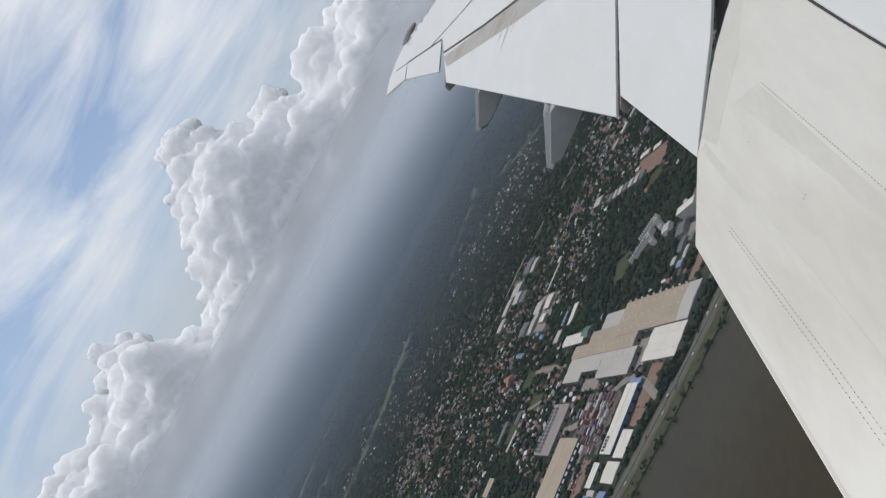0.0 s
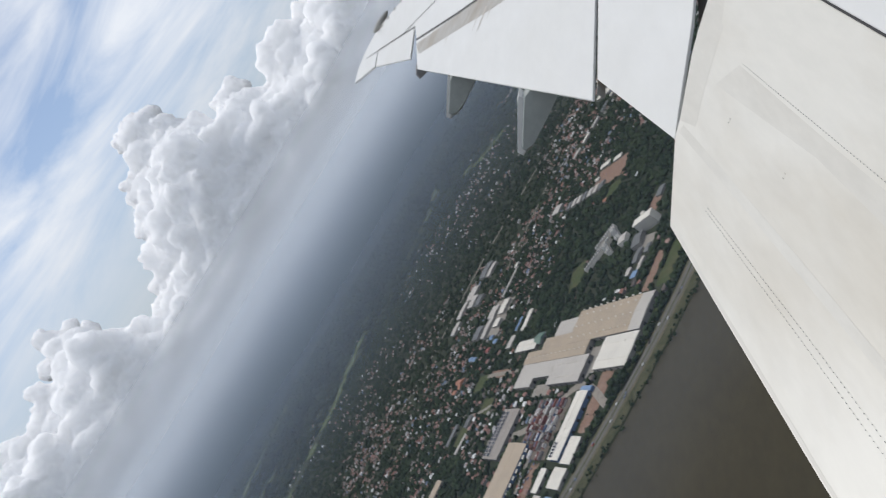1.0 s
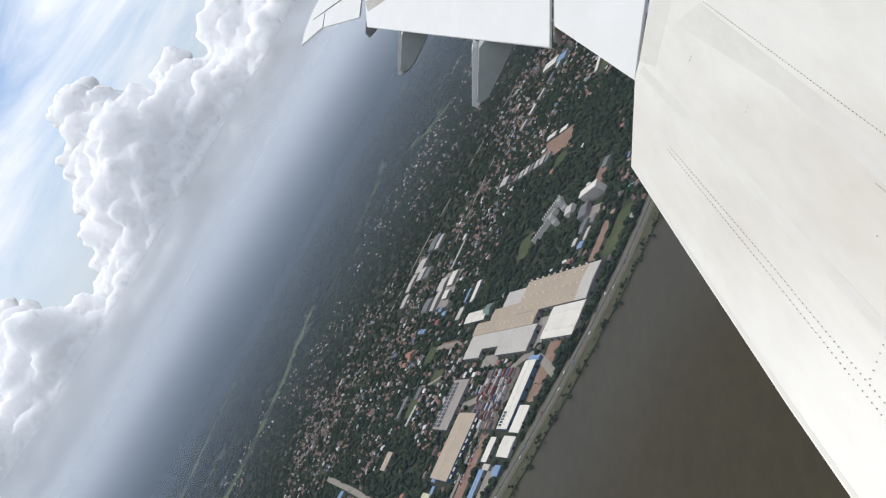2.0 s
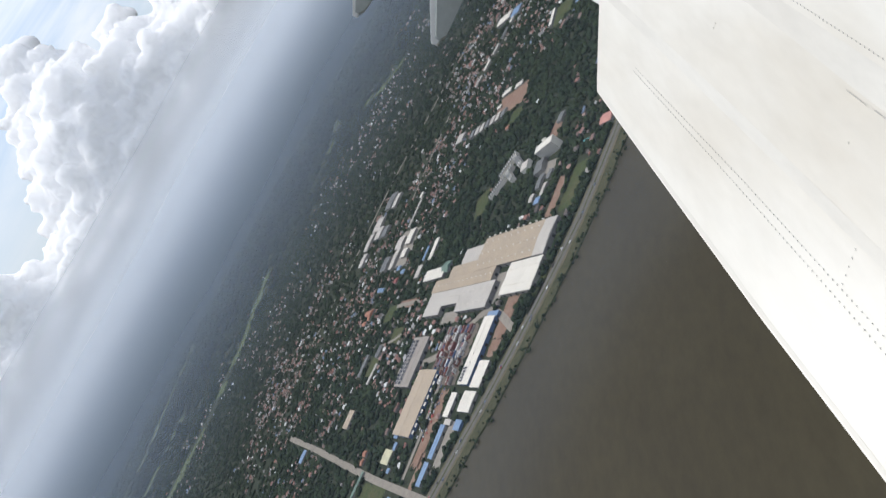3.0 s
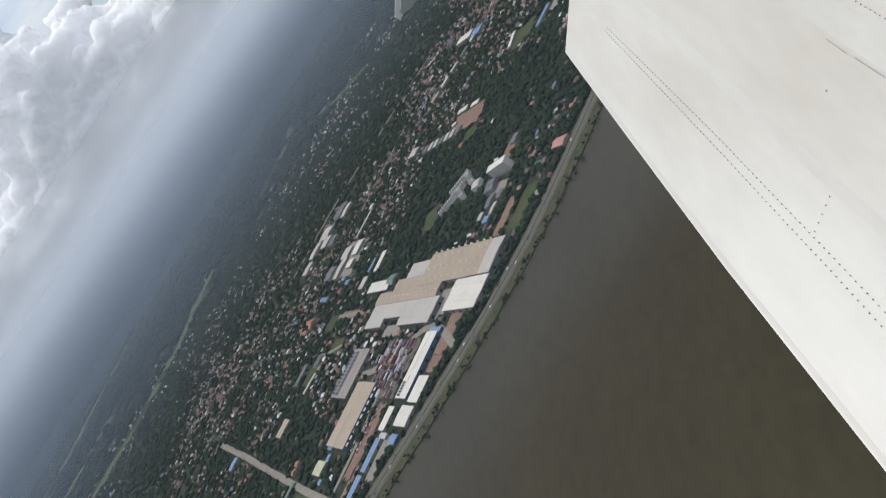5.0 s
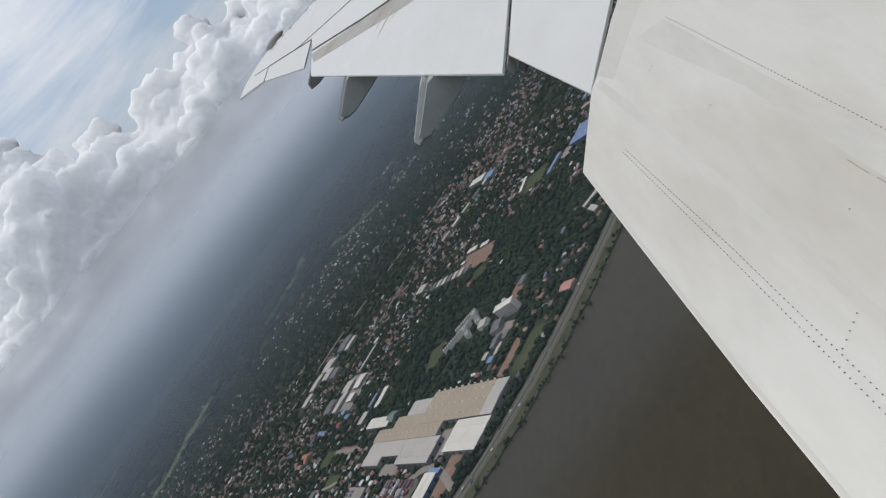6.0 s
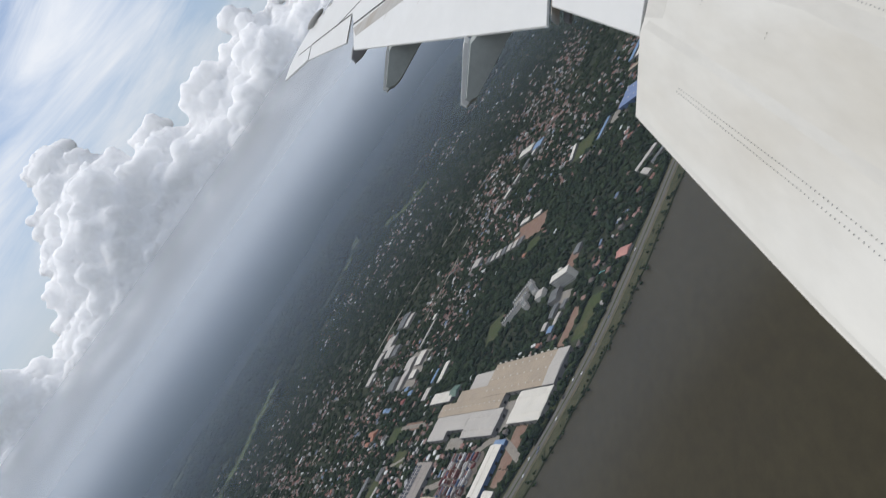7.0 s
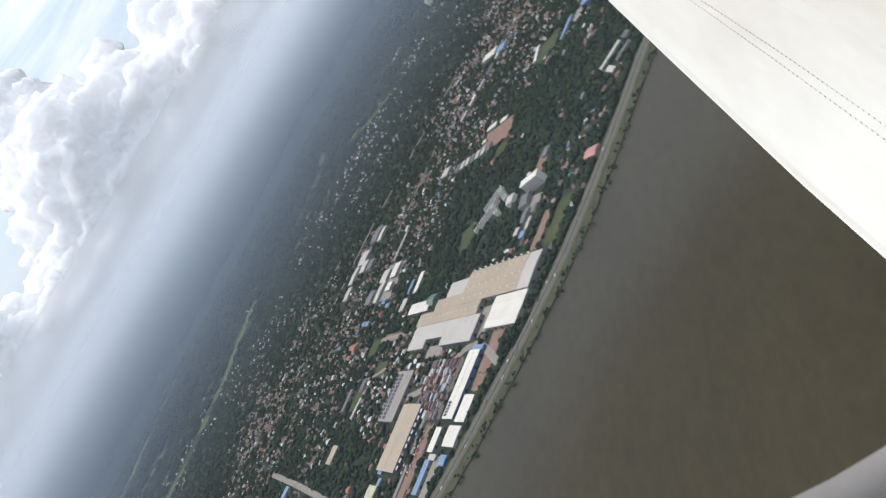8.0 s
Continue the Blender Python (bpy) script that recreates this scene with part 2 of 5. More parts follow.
def cloud_material():
    """Dense vapour: light wanders far inside it."""
    m = bpy.data.materials.new("cloud")
    m.use_nodes = True
    shader = m.node_tree.nodes["Principled BSDF"]
    shader.inputs["Base Color"].default_value = (0.995, 0.995, 0.995, 1)
    shader.inputs["Roughness"].default_value, shader.inputs["Specular IOR Level"].default_value = 1.0, 0.0
    shader.inputs["Subsurface Weight"].default_value = 1.0
    shader.inputs["Subsurface Radius"].default_value = (1.0, 1.0, 1.0)
    shader.inputs["Subsurface Scale"].default_value = 260.0
    # the base thins out into mist
    tree = m.node_tree
    geo = tree.nodes.new("ShaderNodeNewGeometry")
    split = tree.nodes.new("ShaderNodeSeparateXYZ")
    tree.links.new(geo.outputs["Position"], split.inputs[0])
    thin = tree.nodes.new("ShaderNodeMapRange")
    thin.interpolation_type = "SMOOTHSTEP"
    thin.inputs["From Min"].default_value, thin.inputs["From Max"].default_value = 480.0, 620.0
    wisps = node(tree, "ShaderNodeTexNoise", Scale=0.006, Detail=4.0, Roughness=0.6)
    tree.links.new(geo.outputs["Position"], wisps.inputs["Vector"])
    ragged = tree.nodes.new("ShaderNodeMath")
    ragged.operation = "MULTIPLY_ADD"
    ragged.inputs[1].default_value = 140.0
    tree.links.new(wisps.outputs[0], ragged.inputs[0])
    tree.links.new(split.outputs["Z"], ragged.inputs[2])
    low = tree.nodes.new("ShaderNodeMath")
    low.operation = "SUBTRACT"
    low.inputs[1].default_value = 70.0
    tree.links.new(ragged.outputs[0], low.inputs[0])
    tree.links.new(low.outputs[0], thin.inputs["Value"])
    tree.links.new(thin.outputs["Result"], shader.inputs["Alpha"])
    return m


def haze_material(strength, low, full, thick, top, tint, name="haze"):
    """Painted haze: a tinted sheet that lets light through; it thickens from low to full and is gone again at the top.
    """
    m = bpy.data.materials.new(name)
    m.use_nodes = True
    tree = m.node_tree
    tree.nodes.clear()
    out = tree.nodes.new("ShaderNodeOutputMaterial")
    clear = tree.nodes.new("ShaderNodeBsdfTransparent")
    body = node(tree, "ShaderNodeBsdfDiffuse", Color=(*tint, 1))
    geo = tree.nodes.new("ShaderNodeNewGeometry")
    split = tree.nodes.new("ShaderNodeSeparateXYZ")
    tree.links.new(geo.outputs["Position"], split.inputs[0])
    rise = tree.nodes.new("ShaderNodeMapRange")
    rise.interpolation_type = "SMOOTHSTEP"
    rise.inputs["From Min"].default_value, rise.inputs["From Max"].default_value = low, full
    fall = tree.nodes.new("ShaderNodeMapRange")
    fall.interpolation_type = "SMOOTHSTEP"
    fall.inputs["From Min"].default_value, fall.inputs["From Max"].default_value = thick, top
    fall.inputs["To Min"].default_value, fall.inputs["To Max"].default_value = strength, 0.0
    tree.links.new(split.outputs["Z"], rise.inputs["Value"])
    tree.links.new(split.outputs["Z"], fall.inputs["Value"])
    # uneven along its length
    drift = node(tree, "ShaderNodeTexNoise", Scale=0.0011, Detail=3.0, Roughness=0.55)
    tree.links.new(geo.outputs["Position"], drift.inputs["Vector"])
    loose = tree.nodes.new("ShaderNodeMapRange")
    loose.inputs["From Min"].default_value, loose.inputs["From Max"].default_value = 0.3, 0.7
    loose.inputs["To Min"].default_value, loose.inputs["To Max"].default_value = 0.82, 1.0
    tree.links.new(drift.outputs["Fac"], loose.inputs["Value"])
    both = tree.nodes.new("ShaderNodeMath")
    both.operation = "MULTIPLY"
    tree.links.new(rise.outputs["Result"], both.inputs[0])
    tree.links.new(fall.outputs["Result"], both.inputs[1])
    all_of = tree.nodes.new("ShaderNodeMath")
    all_of.operation = "MULTIPLY"
    tree.links.new(both.outputs[0], all_of.inputs[0])
    tree.links.new(loose.outputs["Result"], all_of.inputs[1])
    mix = tree.nodes.new("ShaderNodeMixShader")
    tree.links.new(all_of.outputs[0], mix.inputs[0])
    tree.links.new(clear.outputs[0], mix.inputs[1])
    tree.links.new(body.outputs[0], mix.inputs[2])
    tree.links.new(mix.outputs[0], out.inputs[0])
    return m


# ---- building blocks ----
def linked(name, verts, faces, mat, parent=None, label="", smooth=False):
    me = bpy.data.meshes.new(name)
    me.from_pydata([tuple(v) for v in verts], [], faces)
    me.materials.append(mat)
    if smooth:
        me.shade_smooth()
    me.update()
    ob = new(name, me)
    if parent:
        ob.parent = parent
    if label:
        ob["label"] = label
    return ob


def part(name, bm, mat, parent=None, label="", smooth=False):
    bmesh.ops.recalc_face_normals(bm, faces=bm.faces)
    me = bpy.data.meshes.new(name)
    bm.to_mesh(me)
    bm.free()
    me.materials.append(mat)
    if smooth:
        me.shade_smooth()
    ob = new(name, me)
    if parent:
        ob.parent = parent
    if label:
        ob["label"] = label
    return ob


def thing(name, label, category, at=(0, 0, 0), turn=0.0, group="", kind=""):
    ob = new(name)
    ob.matrix_basis = pose(at[0], at[1], at[2], 0, 0, turn)
    ob.empty_display_size = 1.0
    return tagged(ob, label, category, group, kind)


def box(bm, x0, x1, y0, y1, z0, z1, bevel=0.0):
    made = bmesh.ops.create_cube(bm, size=1.0, matrix=Matrix.LocRotScale(((x0 + x1) / 2, (y0 + y1) / 2, (z0 + z1) / 2), None, (abs(x1 - x0), abs(y1 - y0), abs(z1 - z0))))
    if bevel:
        edges = {e for v in made["verts"] for e in v.link_edges}
        bmesh.ops.bevel(bm, geom=list(edges), offset=bevel, segments=1, affect="EDGES")
    return bm


def slab(bm, outline, z0, z1):
    """A plate with an outline in x and y."""
    low = [bm.verts.new((x, y, z0)) for x, y in outline]
    top = [bm.verts.new((x, y, z1)) for x, y in outline]
    n = len(outline)
    bm.faces.new(top)
    bm.faces.new(low[::-1])
    for i in range(n):
        bm.faces.new((low[i], low[(i + 1) % n], top[(i + 1) % n], top[i]))
    return bm


def ribbon(line, half, z, side=0.0):
    """The two edges of a strip along a line."""
    left, right = [], []
    for i, (x, y) in enumerate(line):
        a, b = Vector(line[max(i - 1, 0)]), Vector(line[min(i + 1, len(line) - 1)])
        d = (b - a).normalized()
        nx, ny = -d.y, d.x
        left.append((x + nx * (half + side), y + ny * (half + side), z))
        right.append((x + nx * (-half + side), y + ny * (-half + side), z))
    return left, right


def strip(name, line, half, z, mat, parent=None, side=0.0, thick=0.25):
    left, right = ribbon(line, half, z, side)
    n = len(line)
    verts = left + right + [(x, y, z - thick) for x, y, _ in left] + [(x, y, z - thick) for x, y, _ in right]
    faces = []
    for i in range(n - 1):
        faces.append((i, n + i, n + i + 1, i + 1))
        faces.append((i, i + 1, 2 * n + i + 1, 2 * n + i))
        faces.append((n + i, 3 * n + i, 3 * n + i + 1, n + i + 1))
    return linked(name, verts, faces, mat, parent)


def smooth_line(points, step=20.0):
    """Points joined by a soft curve."""
    out = []
    p = [Vector(q) for q in points]
    for i in range(len(p) - 1):
        a, b, c, d = p[max(i - 1, 0)], p[i], p[i + 1], p[min(i + 2, len(p) - 1)]
        n = max(2, int((c - b).length / step))
        for k in range(n):
            t = k / n
            q = 0.5 * ((2 * b) + (c - a) * t + (2 * a - 5 * b + 4 * c - d) * t * t + (3 * b - 3 * c + d - a) * t ** 3)
            out.append((q.x, q.y))
    out.append((p[-1].x, p[-1].y))
    return out


# ---- water, land, roads ----
ROAD = smooth_line([(-2900, -900), (-1900, -260), (-1150, 215), (-720, 475), (-540, 570), (-373, 664), (-293, 708), (-212, 752), (-107, 815), (-18, 878), (62, 955), (125, 1022), (202, 1108), (267, 1171), (420, 1345), (760, 1700), (1500, 2350), (3000, 3300)], 25.0)
SHORE = []
for k, (x, y) in enumerate(zip(*[[q[i] for q in ribbon(ROAD, 0.0, 0.0, -36.0)[0]] for i in (0, 1)])):
    w = noise.noise((x / 45.0, y / 45.0, 3.1)) * 6.0
    SHORE.append((x + 0.66 * w, y - 0.75 * w))


def build_ground():
    # land: from the shore to the far rim
    near = [SHORE[0]] + SHORE[1:-1] + [SHORE[-1]]
    n = len(near)
    verts, faces, rows = [], [], 24
    for j in range(rows + 1):
        f = (j / rows) ** 2.2
        for i, (x, y) in enumerate(near):
            a = radians(-108 + 172 * i / (n - 1))
            rx, ry = EYE.x + 5030 * math.sin(a), EYE.y + 5030 * math.cos(a)
            verts.append((x * (1 - f) + rx * f, y * (1 - f) + ry * f, 0.0 if j else -2.2))
        if j == 1:
            for i, (x, y) in enumerate(near):
                q = Vector((x, y)) + Vector((-0.66, 0.75)) * 3.0
                verts[-n + i] = (q.x, q.y, 0.0)
    for j in range(rows):
        for i in range(n - 1):
            a = j * n + i
            faces.append((a, a + 1, a + n + 1, a + n))
    land = linked("ground", verts, faces, land_mat)
    tagged(land, "dark green wooded lowland reaching back into haze", "ground", kind="structure")
    sea = linked("water", [(-4900, -4900, -1.2), (4900, -4900, -1.2), (4900, 4600, -1.2), (3100, 3600, -1.2), (1500, 2600, -1.2), (62, 1250, -1.2), (-1150, 500, -1.2), (-2900, -600, -1.2), (-4900, -1900, -1.2)], [tuple(range(9))], water_mat)
    tagged(sea, "calm brownish grey lagoon water", "water", kind="structure")
    bank = strip("shore_bank", [(x - 8, y + 9) for x, y in SHORE], 9.0, 0.35, bank_mat)
    tagged(bank, "grassy bank between the road and the water", "bank", kind="structure")
    verge = strip("road_verge", ROAD, 13.5, 0.3, verge_mat)
    tagged(verge, "dry grassy verge of the shore road", "verge", kind="structure")
    for name, side in (("road", 4.9), ("road_outer", -4.9)):
        r = strip("coast_" + name, ROAD, 3.5, 0.5, road_mat, None, side)
        tagged(r, "pale grey asphalt carriageway along the shore", "road", kind="structure")
    med = strip("road_median", ROAD, 1.1, 0.62, grass_mat)
    tagged(med, "narrow grassy strip between two carriageways", "median", kind="structure")
    for name, line, half, mat, label in (
            ("road_cross", [(-900, 1230), (-760, 1090), (-631, 956), (-507, 828), (-430, 752), (-358, 681)], 5.5, lane_mat, "pale dusty road leading inland from the shore"),
            ("road_yard", [(-330, 870), (-372, 812), (-420, 760)], 4.0, lane_mat, "pale concrete lane between warehouses"),
            ("road_hall", [(-455, 1010), (-330, 930), (-215, 905), (-165, 815)], 6.0, lane_mat, "pale concrete lane below the large halls"),
            ("road_village", [(-480, 1215), (-410, 1150), (-360, 1105)], 4.0, lane_mat, "narrow pale lane past small houses"),
            ("road_street", [(-560, 1180), (-500, 1130), (-440, 1100)], 3.0, lane_mat, "narrow pale lane past a green field"),
            ("road_town", [(-900, 1530), (-760, 1640), (-600, 1800), (-420, 1920), (-200, 2050)], 4.0, lane_mat, "pale village street among roofs"),
            ("road_upper", [(-760, 1200), (-660, 1330), (-560, 1440), (-440, 1590), (-300, 1760)], 3.0, lane_mat, "thin pale street through the village"),
            ("road_west", [(-1150, 860), (-980, 960), (-860, 1060), (-760, 1090)], 3.0, lane_mat, "thin pale lane among small houses")):
        tagged(strip(name, smooth_line(line, 15.0), half, 0.42, mat), label, "road", kind="structure")


build_ground()

# ---- industrial estate: all its blocks share one turn ----
YARD_TURN = -43.7
CU, SU = math.cos(radians(YARD_TURN)), math.sin(radians(YARD_TURN))
TAKEN = []      # places where no tree or house stands: centre, half lengths, turn


def spot(u, v):
    """A place of the estate, along and across its halls."""
    return (-200 + CU * u - SU * v, 1000 + SU * u + CU * v)


def claim(cx, cy, lu, lv, turn=YARD_TURN, rim=3.0):
    TAKEN.append((cx, cy, lu / 2 + rim, lv / 2 + rim, turn))


def patch(name, label, cx, cy, lu, lv, mat, turn=YARD_TURN, z=0.3, keep=True, seed=0):
    """A patch of open ground with an uneven rim."""
    rng = random.Random(seed + int(abs(cx)))
    pts = []
    n = 9
    for i in range(4):
        a, b = [(-1, -1), (1, -1), (1, 1), (-1, 1)][i], [(1, -1), (1, 1), (-1, 1), (-1, -1)][i]
        for k in range(n):
            t = k / n
            px, py = a[0] * (1 - t) + b[0] * t, a[1] * (1 - t) + b[1] * t
            w = 1 + rng.uniform(-0.09, 0.06)
            pts.append((px * lu / 2 * w, py * lv / 2 * w))
    ob = part(name, slab(bmesh.new(), pts, z - 0.25, z), mat)
    ob.matrix_basis = pose(cx, cy, 0, 0, 0, turn)
    tagged(ob, label, "ground", kind="structure")
    if keep:
        claim(cx, cy, lu, lv, turn, 0.0)
    return ob


def hall(name, label, cx, cy, lu, lv, h, roof, wall, turn=YARD_TURN, pitch=0.06, bays=1, seams=True, doors=True, vents=0, along="u", category="warehouse", group="", solar=()):
    """A shed with low gabled bays, sheet seams on its roof, gutters, doors and roof vents."""
    ob = thing(name, label, category, (cx, cy, 0), turn, group)
    claim(cx, cy, lu, lv, turn)
    h *= 0.68
    a, b = lu / 2, lv / 2
    walls = part("wall", box(bmesh.new(), -a + 0.4, a - 0.4, -b + 0.4, b - 0.4, -0.5, h), wall, ob)
    # bays: ridges run along the longer way
    long_u = (along == "u")
    span = (lv if long_u else lu) / bays
    run = a if long_u else b
    for k in range(bays):
        lo = -(b if long_u else a) + k * span
        mid, hi = lo + span / 2, lo + span
        ridge = h + 0.3 + pitch * span / 2
        prof = [(lo, h - 0.1), (lo, h + 0.3), (mid, ridge), (hi, h + 0.3), (hi, h - 0.1)]
        verts = []
        for end in (-run, run):
            for p, z in prof:
                verts.append((end, p, z) if long_u else (p, end, z))
        faces = [(0, 1, 2, 3, 4), (9, 8, 7, 6, 5)] + [(i, i + 5, i + 6, i + 1) for i in range(4)]
        r = linked("roof", verts, faces, roof, ob)
        part("ridge_cap", box(bmesh.new(), *((-run, run, mid - 0.5, mid + 0.5) if long_u else (mid - 0.5, mid + 0.5, -run, run)), ridge - 0.1, ridge + 0.18), roof, r)
        if seams:
            bm = bmesh.new()
            step = 4.0
            t = -run + step
            while t < run - 1:
                for p0, z0, p1, z1 in ((lo, h + 0.3, mid, ridge), (mid, ridge, hi, h + 0.3)):
                    q = [(t - 0.12, p0, z0 + 0.02), (t + 0.12, p0, z0 + 0.02), (t + 0.12, p1, z1 + 0.02), (t - 0.12, p1, z1 + 0.02)]
                    top = [(x, y, z + 0.10) for x, y, z in q]
                    vs = [bm.verts.new(p if long_u else (p[1], p[0], p[2])) for p in q + top]
                    for f in ((4, 5, 6, 7), (0, 1, 5, 4), (1, 2, 6, 5), (2, 3, 7, 6), (3, 0, 4, 7)):
                        bm.faces.new([vs[i] for i in f])
                t += step
            s = part("sheet_seams", bm, roof, r)
            s["kind"] = "stuff"
        if vents:
            for i in range(vents):
                t = -run + (i + 0.5) * 2 * run / vents
                bm = box(bmesh.new(), -0.9, 0.9, -0.9, 0.9, 0, 1.0, 0.2)
                o = part("roof_vent", bm, roof_white, r)
                o.location = (t, mid, ridge) if long_u else (mid, t, ridge)
    if doors:
        for side, ln, flat in ((-1, lu, True), (1, lu, True), (-1, lv, False), (1, lv, False)):
            n = max(1, int(ln / 16))
            for i in range(n):
                c = -ln / 2 + (i + 0.5) * ln / n
                w, e = 2.2, (b if flat else a) * side
                if flat:
                    bm = box(bmesh.new(), c - w, c + w, e - 0.55 * side - 0.1, e - 0.3 * side, 0, min(4.6, h * 0.6), 0)
                else:
                    bm = box(bmesh.new(), e - 0.55 * side - 0.1, e - 0.3 * side, c - w, c + w, 0, min(4.6, h * 0.6), 0)
                part("door", bm, dark_open, walls)
    # roof panels of dark cells: (u0, u1, v0, v1, columns, rows)
    for u0, u1, v0, v1, nu, nv in solar:
        for i in range(nu):
            for j in range(nv):
                x0, y0 = u0 + (u1 - u0) * i / nu, v0 + (v1 - v0) * j / nv
                x1, y1 = x0 + (u1 - u0) / nu * 0.72, y0 + (v1 - v0) / nv * 0.8
                m = (x0 + x1) / 2 if not long_u else (y0 + y1) / 2
                half = (a if not long_u else b)
                zz = h + 0.3 + pitch * (half - abs(m)) + 0.25 if bays == 1 else h + 1.2
                part("solar_panel", box(bmesh.new(), x0, x1, y0, y1, zz - 0.05, zz + 0.1), solar_mat, r)
    return ob


def estate():
    c = lambda u0, u1, v0, v1: (*spot(1.5 + 1.068 * (u0 + u1) / 2, 5.3 + 0.945 * (v0 + v1) / 2), 1.068 * (u1 - u0), 0.945 * (v1 - v0))
    hall("factory_hall", "very large tan metal-roofed factory hall", *c(-34, 130, -16, 43), 11, roof_tan, wall_pale, bays=3, vents=9, group="factory halls")
    hall("factory_hall", "pale grey end bay of a large factory hall", *c(130.5, 158, -16, 43), 11, roof_grey, wall_grey, bays=1, group="factory halls")
    hall("factory_hall", "small pale grey metal-roofed hall beside tan hall", *c(-94, -34.5, 6, 34), 10, roof_grey, wall_pale, bays=2, group="factory halls")
    hall("factory_hall", "long tan metal-roofed factory hall with vents", *c(-165, 38, -41, -16.5), 11, roof_tan, wall_pale, bays=1, vents=14, group="factory halls")
    hall("factory_hall", "tan link roof between two factory halls", *c(-120, -34.5, -16, 5.5), 10.4, roof_tan, wall_pale, group="factory halls")
    hall("factory_hall", "pale grey metal-roofed hall beside container yard", *c(-44, 53, -86, -41.5), 10.5, roof_grey, wall_grey, bays=2, vents=6, group="factory halls")
    hall("factory_hall", "pale grey hall wing round a loading court", *c(-100, -44.5, -70, -41.5), 10.5, roof_grey, wall_grey, bays=1, group="factory halls")
    hall("factory_hall", "pale grey narrow hall at a loading court", *c(-160, -100.5, -86, -41.5), 10.5, roof_grey, wall_pale, bays=2, group="factory halls")
    hall("white_warehouse", "square bright white-roofed warehouse near the shore", *c(80, 160, -70, -18), 10, roof_white, wall_pale, bays=2, vents=5)
    hall("white_shed", "white-roofed shed with a row of vents", -346, 1152, 84, 21, 7, roof_white, wall_pale, vents=7)
    hall("long_warehouse", "long white-roofed warehouse with blue walls", -235, 840, 31, 98, 9, roof_white, wall_blue, along="v", vents=8, solar=((-12, -1, -46, -24, 2, 5),))
    hall("white_shed", "small pale square shed beside long warehouse", -233, 792, 28, 37, 6, roof_white, wall_pale, along="v")
    hall("solar_warehouse", "greyish tan warehouse covered with rows of dark panels", -404, 982, 62, 84, 9, roof_mid_grey, wall_grey, along="v", bays=2, solar=((-29, -17, -38, 38, 2, 12), (-14, -3, -38, 38, 2, 12)))
    hall("tan_warehouse", "long tan-roofed warehouse with blue walls", -387, 876, 66, 101, 10, roof_tan, wall_blue, along="v")
    hall("white_shed", "narrow white-roofed shed beside pale gravel", -300, 796, 17, 34, 6, roof_white, wall_pale, along="v")
    hall("white_shed", "low white-roofed square shed", -262, 768, 34, 28, 6, roof_white, wall_pale)
    hall("blue_shed", "long narrow blue-roofed shed", -331, 756, 14, 46, 6, roof_blue, wall_pale, along="v", group="blue sheds")
    hall("blue_shed", "narrow blue-roofed shed by the road", -363, 726, 14, 32, 6, roof_blue, wall_pale, along="v", group="blue sheds")
    hall("blue_shed", "small square blue canopy", -284, 746, 18, 14, 5, roof_blue, wall_blue, doors=False, group="blue sheds")
    hall("grey_shed", "small pale grey canopy roof", -306, 770, 20, 8, 5, roof_grey, wall_pale, doors=False)
    hall("cream_shed", "cream-roofed shed with greenery round it", -462, 833, 30, 22, 6, roof_cream, wall_pale)
    hall("blue_shed", "small pale blue roof beside a warehouse", -440, 858, 16, 10, 4, roof_blue, wall_pale, doors=False, group="blue sheds")
    hall("blue_shed", "blue-roofed shed beside a grass field", -454, 736, 16, 30, 6, roof_blue, wall_pale, along="v", group="blue sheds")
    hall("cream_shed", "sand-coloured long shed beside the grass field", -442, 706, 15, 44, 6, roof_tan, wall_pale, along="v")
    hall("white_shed", "white-roofed shed near the shore road", -400, 677, 20, 44, 6, roof_white, wall_pale, along="v")
    hall("green_shed", "long thin pale green stand beside a grass field", -560, 838, 9, 70, 5, roof_green, wall_pale, along="v", turn=YARD_TURN - 4)
    hall("green_shed", "dark green arched roof beside white shed", -309, 1128, 26, 22, 7, roof_green, wall_grey, pitch=0.28)
    hall("white_shed", "white-roofed shed at the wood's edge", -352, 1240, 16, 44, 6, roof_white, wall_pale, along="v", turn=YARD_TURN + 6)
    hall("blue_shed", "small blue-roofed shed at the wood's edge", -380, 1262, 9, 30, 5, roof_blue, wall_pale, along="v", doors=False, group="blue sheds")
    hall("grey_shed", "small grey-roofed shed at the wood's edge", -404, 1232, 20, 26, 5, roof_grey, wall_pale, along="v")
    hall("tan_house", "square tan-roofed building in the village", -612, 1036, 26, 34, 7, roof_tan, wall_pale, along="v", category="house")
    hall("blue_shed", "bright blue-roofed shed in the village", -798, 1098, 20, 26, 6, roof_blue, wall_pale, category="shed", group="blue sheds")
    hall("grey_shed", "dark grey long roof beside green field", -585, 1150, 14, 44, 5, roof_slate, wall_pale, along="v")
    hall("grey_shed", "pale long roof beside green field", -545, 1090, 9, 40, 5, roof_grey, wall_pale, along="v", turn=YARD_TURN - 8)
    # works beyond the wood
    hall("long_shed", "very long narrow pale roof with a white end", -428, 1481, 9, 74, 6, roof_grey, wall_pale, along="v", doors=False)
    hall("white_shed", "small white block at the end of a long shed", -402, 1512, 12, 14, 10, roof_white, wall_pale)
